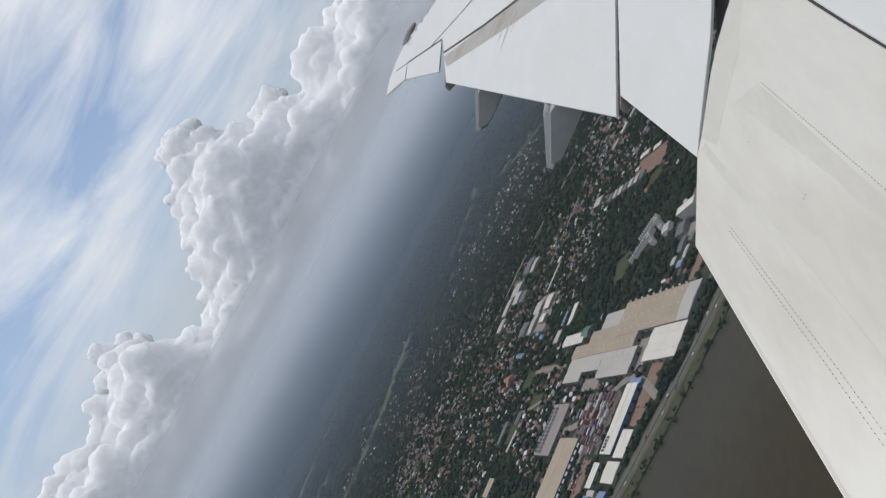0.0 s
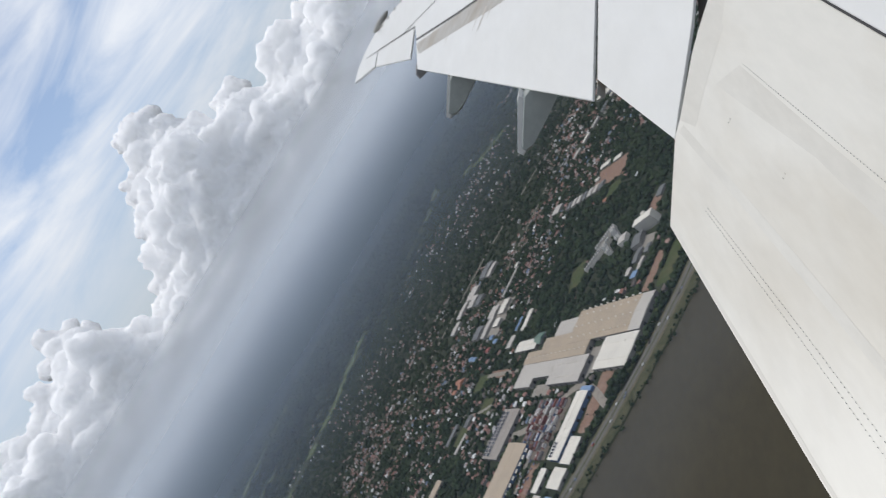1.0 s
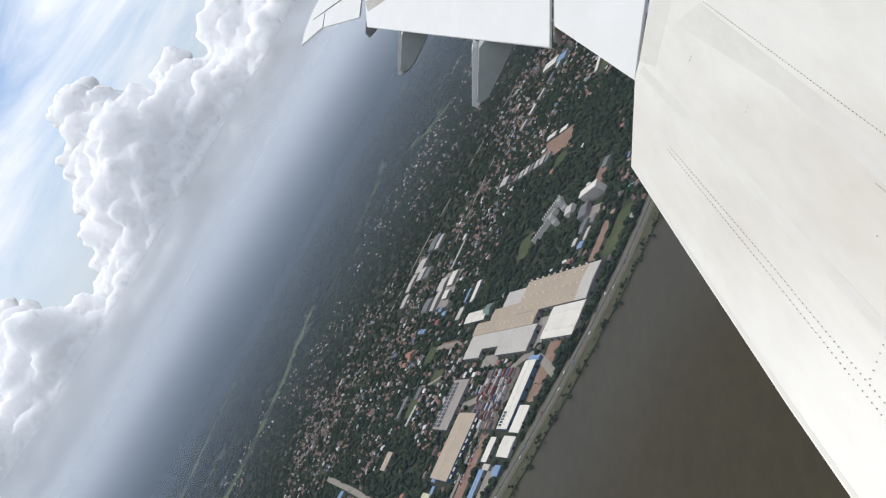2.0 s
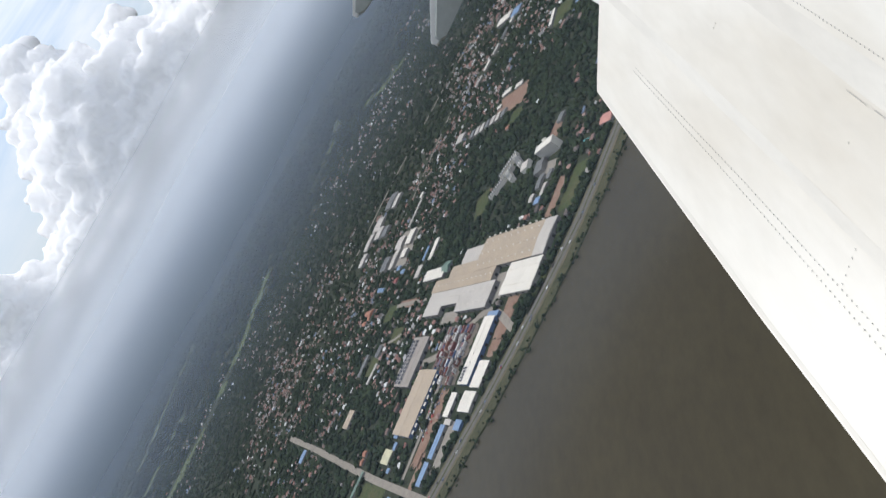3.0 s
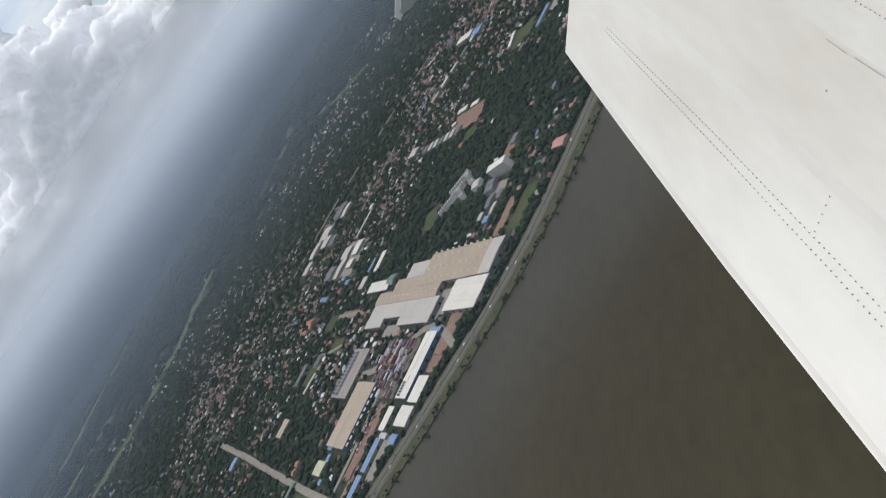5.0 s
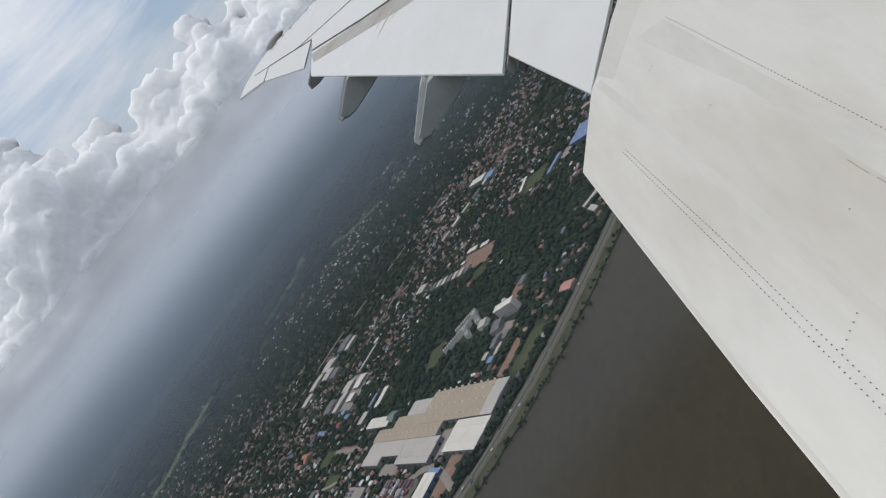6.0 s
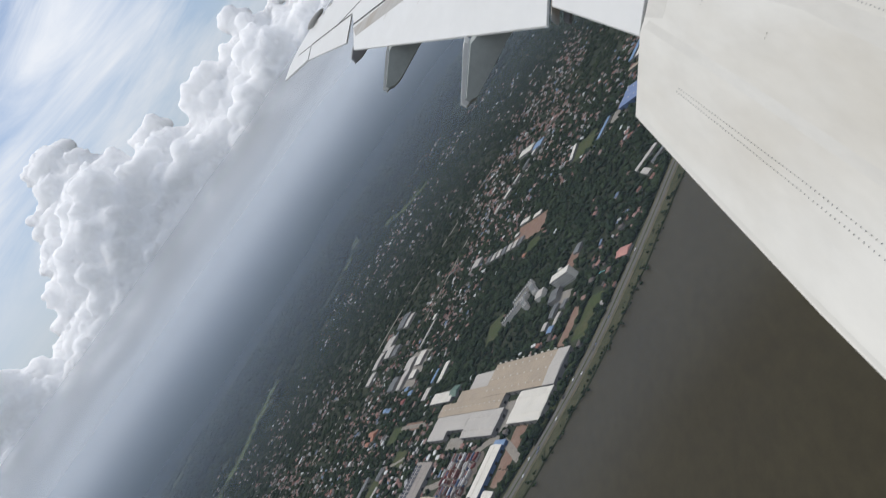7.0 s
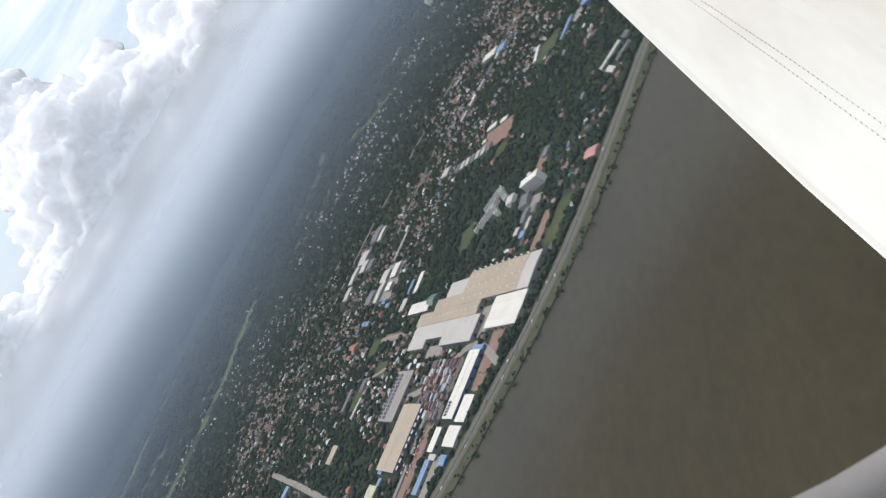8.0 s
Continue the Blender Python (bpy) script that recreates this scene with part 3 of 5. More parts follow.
    for i, (cx, cy, lu, lv, roof) in enumerate(((-548, 1705, 40, 46, roof_slate), (-600, 1668, 46, 40, roof_grey), (-592, 1620, 34, 34, roof_grey), (-640, 1642, 26, 48, roof_grey), (-520, 1668, 22, 40, roof_grey), (-560, 1585, 30, 30, roof_slate), (-660, 1590, 26, 36, roof_grey))):
        hall("works_block", "grey-roofed works building among trees", cx, cy, lu, lv, 8, roof, wall_pale, group="works blocks", doors=False)
    for i, (cx, cy, lu, lv, roof) in enumerate(((-440, 1400, 28, 34, roof_white), (-482, 1432, 34, 30, roof_grey), (-500, 1395, 20, 50, roof_grey), (-540, 1425, 34, 34, roof_slate), (-462, 1368, 26, 20, roof_white))):
        hall("works_block", "pale-roofed works building on bare ground", cx, cy, lu, lv, 8, roof, wall_pale, group="works blocks", doors=False)
    patch("earth_patch", "bare pale earth round works buildings", -470, 1400, 110, 90, gravel_mat)
    # open ground
    patch("earth_patch", "bare red earth beside the white warehouse", -176, 850, 30, 62, earth_mat)
    patch("earth_patch", "bare red earth beside a shed", -206, 818, 26, 24, earth_mat)
    patch("earth_patch", "reddish earth lot below the village lane", -440, 1178, 80, 16, earth_mat)
    patch("earth_patch", "reddish service ground between sheds", -352, 800, 26, 110, earth_mat)
    patch("earth_patch", "reddish strip beside blue sheds", -385, 745, 12, 60, earth_mat)
    patch("gravel_yard", "brownish gravel container yard", -300, 898, 104, 92, yard_mat)
    patch("gravel_yard", "pale gravel lot beside blue sheds", -316, 742, 22, 62, gravel_mat)
    patch("gravel_yard", "pale loading court between halls", *spot(-72, -80), 54, 20, gravel_mat)
    patch("gravel_yard", "pale concrete apron round the halls", *spot(60, -44), 40, 50, gravel_mat)
    patch("grass_field", "worn green sports field beside the pale road", -527, 776, 90, 92, grass_mat)
    patch("grass_field", "bright green field beside houses", -552, 1115, 40, 40, grass_mat)
    patch("grass_field", "green strip along the shore halls", *spot(178, -30), 26, 120, grass_mat, keep=False)
    patch("grass_field", "green lot beside a village lane", -470, 1120, 50, 30, grass_mat)


estate()


def estate_extras():
    # white boxes along the inland eaves of the great hall
    for k in range(10):
        x, y = spot(-26 + 17.6 * k, 47.3)
        ob = part("roof_box", box(bmesh.new(), -2.2, 2.2, -0.8, 0.8, 0, 1.6, 0.15), roof_white)
        ob.matrix_basis = pose(x, y, 7.4, 0, 0, YARD_TURN)
        part("bracket", box(bmesh.new(), -2.0, 2.0, -0.7, -0.4, -7.4, -0.003), wall_grey, ob)
        tagged(ob, "white roof box along the hall's eaves", "roof vent", "eaves boxes")
    # awnings and bays along the tan warehouse
    for k in range(9):
        u, v = 34.6, -42 + 10.5 * k
        x, y = -387 + CU * u - SU * v, 876 + SU * u + CU * v
        ob = thing("awning", "pale canvas loading awning on a blue wall", "awning", (x, y, 0), YARD_TURN, "loading awnings")
        bm = bmesh.new()
        vs = [bm.verts.new(p) for p in ((-1.9, -3, 5.2), (1.6, -3, 4.2), (1.6, 3, 4.2), (-1.9, 3, 5.2), (-1.9, -3, 5.0), (1.6, -3, 4.0), (1.6, 3, 4.0), (-1.9, 3, 5.0))]
        for f in ((0, 1, 2, 3), (7, 6, 5, 4), (0, 4, 5, 1), (1, 5, 6, 2), (2, 6, 7, 3), (3, 7, 4, 0)):
            bm.faces.new([vs[i] for i in f])
        part("cloth", bm, roof_white, ob)
        for s in (-2.8, 2.8):
            part("post", box(bmesh.new(), 1.35, 1.55, s - 0.1, s + 0.1, 0, 4.0), wall_grey, ob)
    hall("blue_shed", "low blue canopy at the warehouse end", -196, 876, 30, 8, 7, roof_blue, wall_blue, doors=False, group="blue sheds")
    hall("red_house", "dull red-roofed house in the village", -486, 1302, 16, 12, 6, roof_red, wall_pale, doors=False, category="house", pitch=0.3)
    for cx, cy in ((-480, 1338), (-463, 1305), (-541, 1335), (-556, 1352)):
        hall("blue_house", "dull blue-roofed house in the village", cx, cy, 18, 10, 5, roof_blue, wall_pale, doors=False, category="house", group="blue houses", pitch=0.25)
    for cx, cy, lu, lv in ((-595, 1318, 26, 12), (-582, 1300, 14, 26), (-606, 1296, 20, 10), (-535, 897, 12, 10), (-541, 885, 8, 12), (-120, 1330, 12, 9)):
        hall("orange_house", "large house with faded orange tile roof", cx, cy, lu, lv, 5, roof_orange, wall_pale, doors=False, category="house", group="orange houses", pitch=0.35)
    hall("blue_shed", "pale blue roof beside a cream shed", -442, 838, 10, 12, 4, roof_blue, wall_pale, doors=False, group="blue sheds")
    hall("blue_shed", "small pale blue roof near the pale road", -457, 804, 10, 8, 4, roof_blue, wall_pale, doors=False, group="blue sheds")
    hall("red_shed", "long thin red-roofed stand beside trees", -649, 843, 7, 40, 5, roof_red, wall_pale, doors=False, along="v")
    hall("blue_shed", "thin pale blue stand beside a grass field", -605, 836, 6, 34, 5, roof_blue, wall_pale, doors=False, along="v", group="blue sheds")
    hall("grey_house", "pair of grey gabled roofs beside trees", -527, 1132, 16, 24, 6, roof_slate, wall_pale, doors=False, category="house", pitch=0.35, bays=2, along="v")
    patch("grass_field", "green lawn between lanes below the village", -500, 1215, 50, 34, grass_mat)
    patch("grass_field", "green clearing beside works sheds", -98, 1345, 40, 30, grass_mat)


estate_extras()


def college():
    """White slab block with rows of windows, and grey wings round it."""
    ob = thing("white_block", "white five-storey building with rows of dark windows", "building", (-34, 1092, 0), -28)
    claim(-34, 1092, 42, 20, -28, 6)
    block = part("wall", box(bmesh.new(), -20, 20, -6.5, 6.5, -0.5, 18), roof_white, ob)
    part("roof", box(bmesh.new(), -20.6, 20.6, -7.1, 7.1, 18.003, 18.8, 0.15), roof_white, ob)
    part("stair_tower", box(bmesh.new(), -4, 4, 6.503, 10, -0.5, 21), roof_white, ob)
    for storey in range(5):
        for i in range(10):
            for side in (-1, 1):
                x = -17.8 + i * 3.95
                part("window", box(bmesh.new(), x - 1.3, x + 1.3, 6.5 * side - 0.05 * side, 6.5 * side + 0.06 * side, 1.0 + storey * 3.5, 3.0 + storey * 3.5), window_mat, block)
    hall("college_wing", "dark grey-roofed wing beside the white block", -62, 1082, 20, 26, 10, roof_slate, wall_pale, turn=-28, doors=False, category="building")
    for k, (cx, cy, lu, lv, turn) in enumerate(((-150, 1172, 66, 9, 12), (-128, 1196, 50, 9, 12), (-104, 1170, 10, 52, 12), (-128, 1158, 10, 40, 12), (-90, 1130, 18, 18, -28))):
        wing_block = hall("college_wing", "long grey flat-roofed wing with pale edges", cx, cy, lu, lv, 11, roof_slate if k != 4 else roof_grey, roof_white, turn=turn, doors=False, seams=False, category="building", group="college wings")
        n = int(max(lu, lv) / 4.5)
        for i in range(n if k != 4 else 0):
            t = -max(lu, lv) / 2 + (i + 0.5) * max(lu, lv) / n
            across = box(bmesh.new(), t - 0.4, t + 0.4, -lv / 2, lv / 2, 7.9, 8.6) if lu > lv else box(bmesh.new(), -lu / 2, lu / 2, t - 0.4, t + 0.4, 7.9, 8.6)
            part("roof_beam", across, roof_white, wing_block)
    for k, (cx, cy, lu, lv, roof) in enumerate(((-70, 1050, 12, 26, roof_slate), (-82, 1012, 14, 12, roof_blue), (-66, 1022, 8, 22, roof_grey), (-48, 1040, 10, 16, roof_slate), (-92, 1034, 10, 14, roof_grey))):
        hall("college_house", "low grey-roofed house beside the field", cx, cy, lu, lv, 5, roof, wall_pale, doors=False, category="house", group="college houses")
    patch("grass_field", "green sports field near the shore road", -14, 957, 34, 76, grass_mat)
    patch("earth_patch", "bare brown strip beside the sports field", -48, 978, 20, 66, earth_mat)
    patch("earth_patch", "bare brown yard behind the white block", -20, 1140, 26, 44, earth_mat)
    patch("earth_patch", "bare pale forecourt of the white block", -52, 1062, 40, 30, gravel_mat)
    hall("pink_house", "pink tile-roofed building by the shore road", 71, 1007, 26, 18, 6, roof_pink, wall_pale, doors=False, category="house", pitch=0.25)
    hall("grey_shed", "small grey roof behind the white block", -2, 1150, 14, 20, 5, roof_slate, wall_pale, doors=False)
    patch("swimming_pool", "turquoise pool with a pale rim", 24, 1020, 14, 9, pool_mat, z=0.5)
    # works further along the shore
    hall("blue_warehouse", "huge blue metal-roofed warehouse among trees", 240, 1433, 158, 58, 12, roof_deep, wall_blue, bays=2, vents=10, turn=-40)
    patch("earth_patch", "bare brown ground beside the blue warehouse", 306, 1352, 40, 36, earth_mat)
    patch("earth_patch", "bare pale ground at the blue warehouse", 150, 1470, 30, 34, gravel_mat)
    hall("blue_shed", "long narrow blue-roofed shed beside trees", 118, 1472, 10, 56, 6, roof_blue, wall_pale, along="v", doors=False, group="blue sheds")
    for k in range(6):
        cx, cy = 250 + 15 * k, 1660 - 14 * k
        hall("works_shed", "blue and white roofed shed in a row", cx, cy, 12, 66, 7, (roof_blue, roof_white, roof_blue, roof_grey, roof_white, roof_grey)[k], wall_pale, along="v", doors=False, group="works sheds", turn=YARD_TURN + 3)
    hall("long_shed", "very long pale-roofed shed", 262, 1560, 120, 10, 6, roof_tan, wall_pale, doors=False, turn=-40)
    patch("earth_patch", "bare brown ground round sheds", 300, 1520, 120, 40, earth_mat, turn=-40)
    patch("earth_patch", "bare brown work yard among houses", -102, 1418, 108, 56, earth_mat, turn=-38)
    for k, (cx, cy, lu, lv, roof) in enumerate(((-108, 1470, 32, 12, roof_white), (-74, 1436, 26, 11, roof_white), (-135, 1450, 14, 8, roof_white))):
        hall("yard_shed", "white-roofed shed on a brown yard", cx, cy, lu, lv, 5, roof, wall_pale, doors=False, group="yard sheds", turn=-38)
    for k in range(7):
        hall("yard_shed", "small grey-roofed shed in a long row", -222 + 16 * k, 1488 - 13.5 * k, 14, 20, 5, roof_grey if k % 3 else roof_slate, wall_pale, doors=False, group="row sheds", turn=-38)
    hall("grey_shed", "pale grey fan-shaped roof among houses", -262, 1540, 30, 24, 6, roof_grey, wall_pale, doors=False)
    for k, (cx, cy, lu, lv) in enumerate(((160, 1190, 50, 10), (180, 1160, 34, 9), (150, 1150, 10, 28), (196, 1196, 12, 16))):
        hall("shore_house", "long grey-roofed house by the shore", cx, cy, lu, lv, 6, roof_slate if k % 2 else roof_grey, wall_pale, doors=False, category="house", group="shore houses", turn=18)
    hall("long_shed", "long cream-roofed shed on grass", 40, 1524, 10, 50, 6, roof_white, wall_pale, along="v", doors=False, turn=-25)
    hall("blue_shed", "bright blue-roofed hall in the village", -40, 1792, 36, 26, 8, roof_blue, wall_pale, doors=False, group="blue sheds")
    hall("white_shed", "white-roofed hall in the village", -78, 1840, 60, 24, 8, roof_white, wall_pale, doors=False)
    patch("grass_field", "green clearing among trees", 70, 1500, 60, 60, grass_mat, turn=-25)
    patch("grass_field", "green clearing in the wood", -210, 1190, 40, 60, grass_mat, turn=-15)
    for k in range(5):
        hall("works_block", "pale-roofed building in a village row", -190 + 34 * k, 1700 + 22 * k, 28, 12, 6, (roof_grey, roof_white, roof_grey, roof_slate, roof_white)[k], wall_pale, doors=False, group="village blocks", turn=32)


college()


def paddies():
    """Long narrow rice fields, each a chain of plots of uneven width."""
    rng = random.Random(6)
    for line, half in (([(-1600, 2700), (-1630, 2560), (-1640, 2330), (-1745, 2050), (-1900, 1890), (-2020, 1720), (-2200, 1600)], 46), ([(-2800, 3560), (-2890, 3030), (-2870, 2780), (-3040, 2600), (-3200, 2300)], 44), ([(-1250, 3500), (-1180, 3280), (-1230, 3100), (-1300, 2960)], 38), ([(-2300, 2500), (-2420, 2250), (-2600, 2000)], 46), ([(-900, 3000), (-760, 2850), (-600, 2800)], 30)):
        path = smooth_line(line, 55.0)
        for a, b in zip(path[:-1], path[1:]):
            if rng.random() < 0.22:
                continue
            h = half * rng.uniform(0.45, 1.2)
            d = Vector((b[0] - a[0], b[1] - a[1])) * 0.02
            off = rng.uniform(-0.3, 0.3) * half
            tagged(strip("rice_field", [(a[0] + d.x, a[1] + d.y), (b[0] - d.x, b[1] - d.y)], h, 0.5, paddy_mat, None, off), "pale green rice plot between dark woods", "field", "rice plots", "structure")


paddies()

# ---- the aircraft: wing seen from its cabin window ----
def lift(x, y):
    """Height of the wing's upper skin under the eye, a plane fitted to the view: dihedral, bank and climb."""
    return -4.69 + 0.2342 * y + 0.08 * x


def plate(outline, thick, proud=0.0):
    """A plate that follows the wing's upper skin, with a softly rounded rim."""
    bm = bmesh.new()
    rim = 0.005 if thick > 0.03 else 0.0
    n = len(outline)
    ring = lambda drop: [bm.verts.new((x, y, lift(x, y) + proud - drop)) for x, y in outline]
    top = ring(0.0)
    low = ring(thick)
    bm.faces.new(top)
    bm.faces.new(low[::-1])
    for i in range(n):
        bm.faces.new((low[i], low[(i + 1) % n], top[(i + 1) % n], top[i]))
    bmesh.ops.recalc_face_normals(bm, faces=bm.faces)
    if rim:
        edges = [e for e in bm.edges if all(v in top for v in e.verts)]
        bmesh.ops.bevel(bm, geom=edges, offset=rim, segments=2, affect="EDGES")
    bmesh.ops.triangulate(bm, faces=[f for f in bm.faces if len(f.verts) > 4])
    return bm


def seam(points, width, proud=0.004):
    """A narrow line laid on the skin."""
    left, right = ribbon(points, width / 2, 0.0)
    bm = bmesh.new()
    a = [bm.verts.new((x, y, lift(x, y) + proud)) for x, y, _ in left]
    b = [bm.verts.new((x, y, lift(x, y) + proud)) for x, y, _ in right]
    for i in range(len(a) - 1):
        bm.faces.new((a[i], b[i], b[i + 1], a[i + 1]))
    made = bmesh.ops.extrude_face_region(bm, geom=list(bm.faces))
    for v in made["geom"]:
        if isinstance(v, bmesh.types.BMVert):
            v.co.z -= 0.003
    return bm


def rivets(points, gap, radius=0.008):
    """A row of small rivet heads along a line on the skin."""
    bm = bmesh.new()
    for a, b in zip(points[:-1], points[1:]):
        a, b = Vector(a), Vector(b)
        n = int((b - a).length / gap)
        for i in range(n):
            p = a + (b - a) * (i / n)
            m = Matrix.Translation((p.x, p.y, lift(p.x, p.y) + 0.006))
            bmesh.ops.create_cone(bm, cap_ends=True, segments=6, radius1=radius, radius2=radius * 0.7, depth=0.006, matrix=m)
    return bm


def fairing(profile, y0, y1):
    """A canoe-shaped cover: a side outline in x and z, thin at its rim, full in the middle."""
    bm = bmesh.new()
    n = len(profile)
    cx, cz = sum(p[0] for p in profile) / n, sum(p[1] for p in profile) / n
    rings = []
    for y, k in ((y0, 0.90), (y0 + (y1 - y0) * 0.25, 1.0), (y0 + (y1 - y0) * 0.75, 1.0), (y1, 0.90)):
        rings.append([bm.verts.new((cx + (x - cx) * k, y, cz + (z - cz) * k)) for x, z in profile])
    bm.faces.new(rings[0])
    bm.faces.new(rings[-1][::-1])
    for a, b in zip(rings[:-1], rings[1:]):
        for i in range(n):
            bm.faces.new((a[i], a[(i + 1) % n], b[(i + 1) % n], b[i]))
    return bm


def wing():
    ob = thing("aircraft_wing", "white airliner wing with flaps lowered for take-off", "aircraft wing", EYE)
    box_line = [(-10.69, 30.81), (-10.31, 31.50), (-9.60, 31.68), (-8.60, 31.38), (-6.57, 29.31), (-4.78, 27.95), (-1.2, 25.1), (6.0, 19.0), (13.0, 9.0), (16.5, 0.6),
                (1.48, 0.6), (1.09, 8.20), (1.00, 10.9), (0.90, 11.24), (0.62, 11.35), (0.56, 12.30), (0.22, 14.4), (-0.30, 14.35), (-0.02, 15.6), (-1.31, 17.48), (-2.49, 19.17), (-3.87, 21.07), (-5.94, 24.15), (-5.94, 25.18), (-8.51, 29.20), (-8.83, 28.40)]
    part("wing_skin", plate(box_line, 0.07), paint, ob)
    flap = part("inboard_flap", plate([(-1.53, 8.19), (-1.25, 8.64), (-0.92, 9.16), (-0.76, 9.29), (-0.21, 9.89), (0.04, 10.11), (0.36, 10.33), (0.69, 10.52), (0.955, 10.76), (1.065, 8.3), (1.46, 0.6), (-1.30, 0.6), (-1.37, 3.13), (-1.45, 4.8), (-1.50, 6.74)], 0.04), flap_paint, ob, "warm white flap with rows of rivets")
    part("flaperon", plate([(-1.42, 11.78), (-0.94, 9.13), (-0.73, 9.40), (0.07, 10.36), (0.49, 10.98), (0.45, 11.06), (0.26, 12.35), (0.14, 13.8), (-0.33, 14.26)], 0.04), paint, ob)
    part("hinge_cover", plate([(0.455, 11.07), (0.64, 11.13), (0.82, 11.19), (0.60, 11.33), (0.53, 12.30), (0.19, 14.3), (-0.31, 14.30), (0.145, 13.85), (0.27, 12.37)], 0.06, -0.01), band_grey, ob, "dull grey metal strip ahead of the flaperon")
    outer = part("outboard_flap", plate([(-1.65, 11.54), (-3.18, 15.22), (-6.10, 22.27), (-5.98, 24.06), (-3.92, 20.99), (-2.54, 19.08), (-1.37, 17.38), (-0.10, 15.5), (-0.42, 14.22)], 0.04), paint, ob)
    part("aileron", plate([(-8.76, 28.20), (-8.54, 29.14), (-5.98, 25.13), (-6.40, 23.66)], 0.04), paint, ob)
    # dark grey sheets under the gaps; their colour stands in for shaded recesses
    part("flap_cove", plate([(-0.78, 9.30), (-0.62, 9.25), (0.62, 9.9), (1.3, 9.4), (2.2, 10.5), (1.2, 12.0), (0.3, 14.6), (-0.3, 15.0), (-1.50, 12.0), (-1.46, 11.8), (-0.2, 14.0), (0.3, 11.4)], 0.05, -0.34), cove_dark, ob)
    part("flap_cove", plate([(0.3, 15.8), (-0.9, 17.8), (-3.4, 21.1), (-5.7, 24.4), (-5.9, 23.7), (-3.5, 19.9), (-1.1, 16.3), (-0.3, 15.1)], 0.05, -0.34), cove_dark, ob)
    part("flap_rib", plate([(-1.57, 11.66), (-1.50, 11.76), (-0.36, 14.26), (-0.40, 14.22)], 0.14, -0.05), band_grey, ob)
    part("cove_band", plate([(-6.00, 23.85), (-3.92, 20.97), (-2.54, 19.06), (-1.37, 17.36), (-0.12, 15.46), (-0.30, 14.75), (-1.55, 16.75), (-2.80, 18.45), (-3.95, 20.1), (-5.92, 22.95)], 0.005, 0.005), band_grey, outer, "dull grey stained band along the flap")
    part("flap_edge_band", plate([(-0.76, 9.27), (-0.21, 9.87), (0.04, 10.09), (0.36, 10.31), (0.67, 10.50), (0.58, 9.85), (0.10, 9.55), (-0.30, 9.25), (-0.66, 8.93)], 0.0012, 0.0012), flap_dull, flap)
    part("doubler_plate", plate([(0.13, 8.95), (0.23, 6.97), (0.30, 5.68), (0.46, 3.0), (0.58, 0.6), (1.41, 0.6), (1.01, 8.3), (0.90, 10.5), (0.30, 9.75)], 0.002, 0.002), flap_paint, flap)
    part("dull_band", plate([(0.12, 8.93), (0.215, 6.97), (0.29, 5.68), (0.44, 3.0), (0.56, 0.6), (0.34, 0.6), (0.22, 3.0), (0.09, 5.45), (0.05, 7.05), (-0.13, 8.51), (-0.20, 9.1)], 0.0012, 0.0012), flap_dull, flap, "slightly greyer band along the flap")
    part("crease_line", plate([(-0.85, 9.15), (-0.75, 7.49), (-0.69, 6.4), (-0.61, 4.79), (-0.50, 2.6), (-0.42, 0.7), (-0.34, 0.7), (-0.42, 2.6), (-0.53, 4.79), (-0.60, 6.4), (-0.66, 7.49), (-0.76, 9.15)], 0.0012, 0.0012), flap_dull, flap)
    part("trailing_edge_strip", plate([(-1.515, 8.17), (-1.485, 6.74), (-1.435, 4.8), (-1.355, 3.13), (-1.285, 0.62), (-1.255, 0.62), (-1.325, 3.13), (-1.405, 4.8), (-1.455, 6.74), (-1.475, 8.12)], 0.0012, 0.0012), flap_dull, flap)
    # lines on the skin
    for pts, w in (([(1.468, 0.7), (1.077, 8.25), (0.975, 10.85)], 0.022), ([(-0.06, 15.55), (-1.34, 17.44), (-2.52, 19.13), (-3.90, 21.03), (-5.96, 24.10)], 0.06), ([(-1.9, 20.3), (-2.11, 20.1), (-2.62, 19.35)], 0.025),
                   ([(-0.4, 20.3), (-2.71, 22.09), (-4.43, 23.84), (-6.71, 26.34), (-9.58, 30.75)], 0.035), ([(-0.6, 20.6), (-2.9, 22.4), (-4.55, 23.97)], 0.025), ([(-5.97, 25.16), (-8.53, 29.17)], 0.045), ([(0.64, 11.27), (0.54, 12.32)], 0.035),
                   ([(-8.56, 29.1), (-8.80, 28.3)], 0.05), ([(-5.97, 25.0), (-6.36, 23.7)], 0.06), ([(0.8, 14.6), (0.1, 15.9)], 0.03), ([(2.6, 15.8), (1.1, 18.4), (-0.4, 20.3)], 0.03), ([(-1.0, 18.8), (-1.7, 17.8)], 0.025), ([(2.7, 2.0), (2.3, 9.5)], 0.03),
                   ):
        part("panel_seam", seam(pts, w, 0.008), seam_dark, ob)
    for pts, w in (([(0.05, 5.57), (0.06, 5.34)], 0.004), ([(0.07, 5.26), (0.09, 4.96)], 0.005)):
        part("scuff_line", seam(pts, w, 0.005), mark_grey, flap)
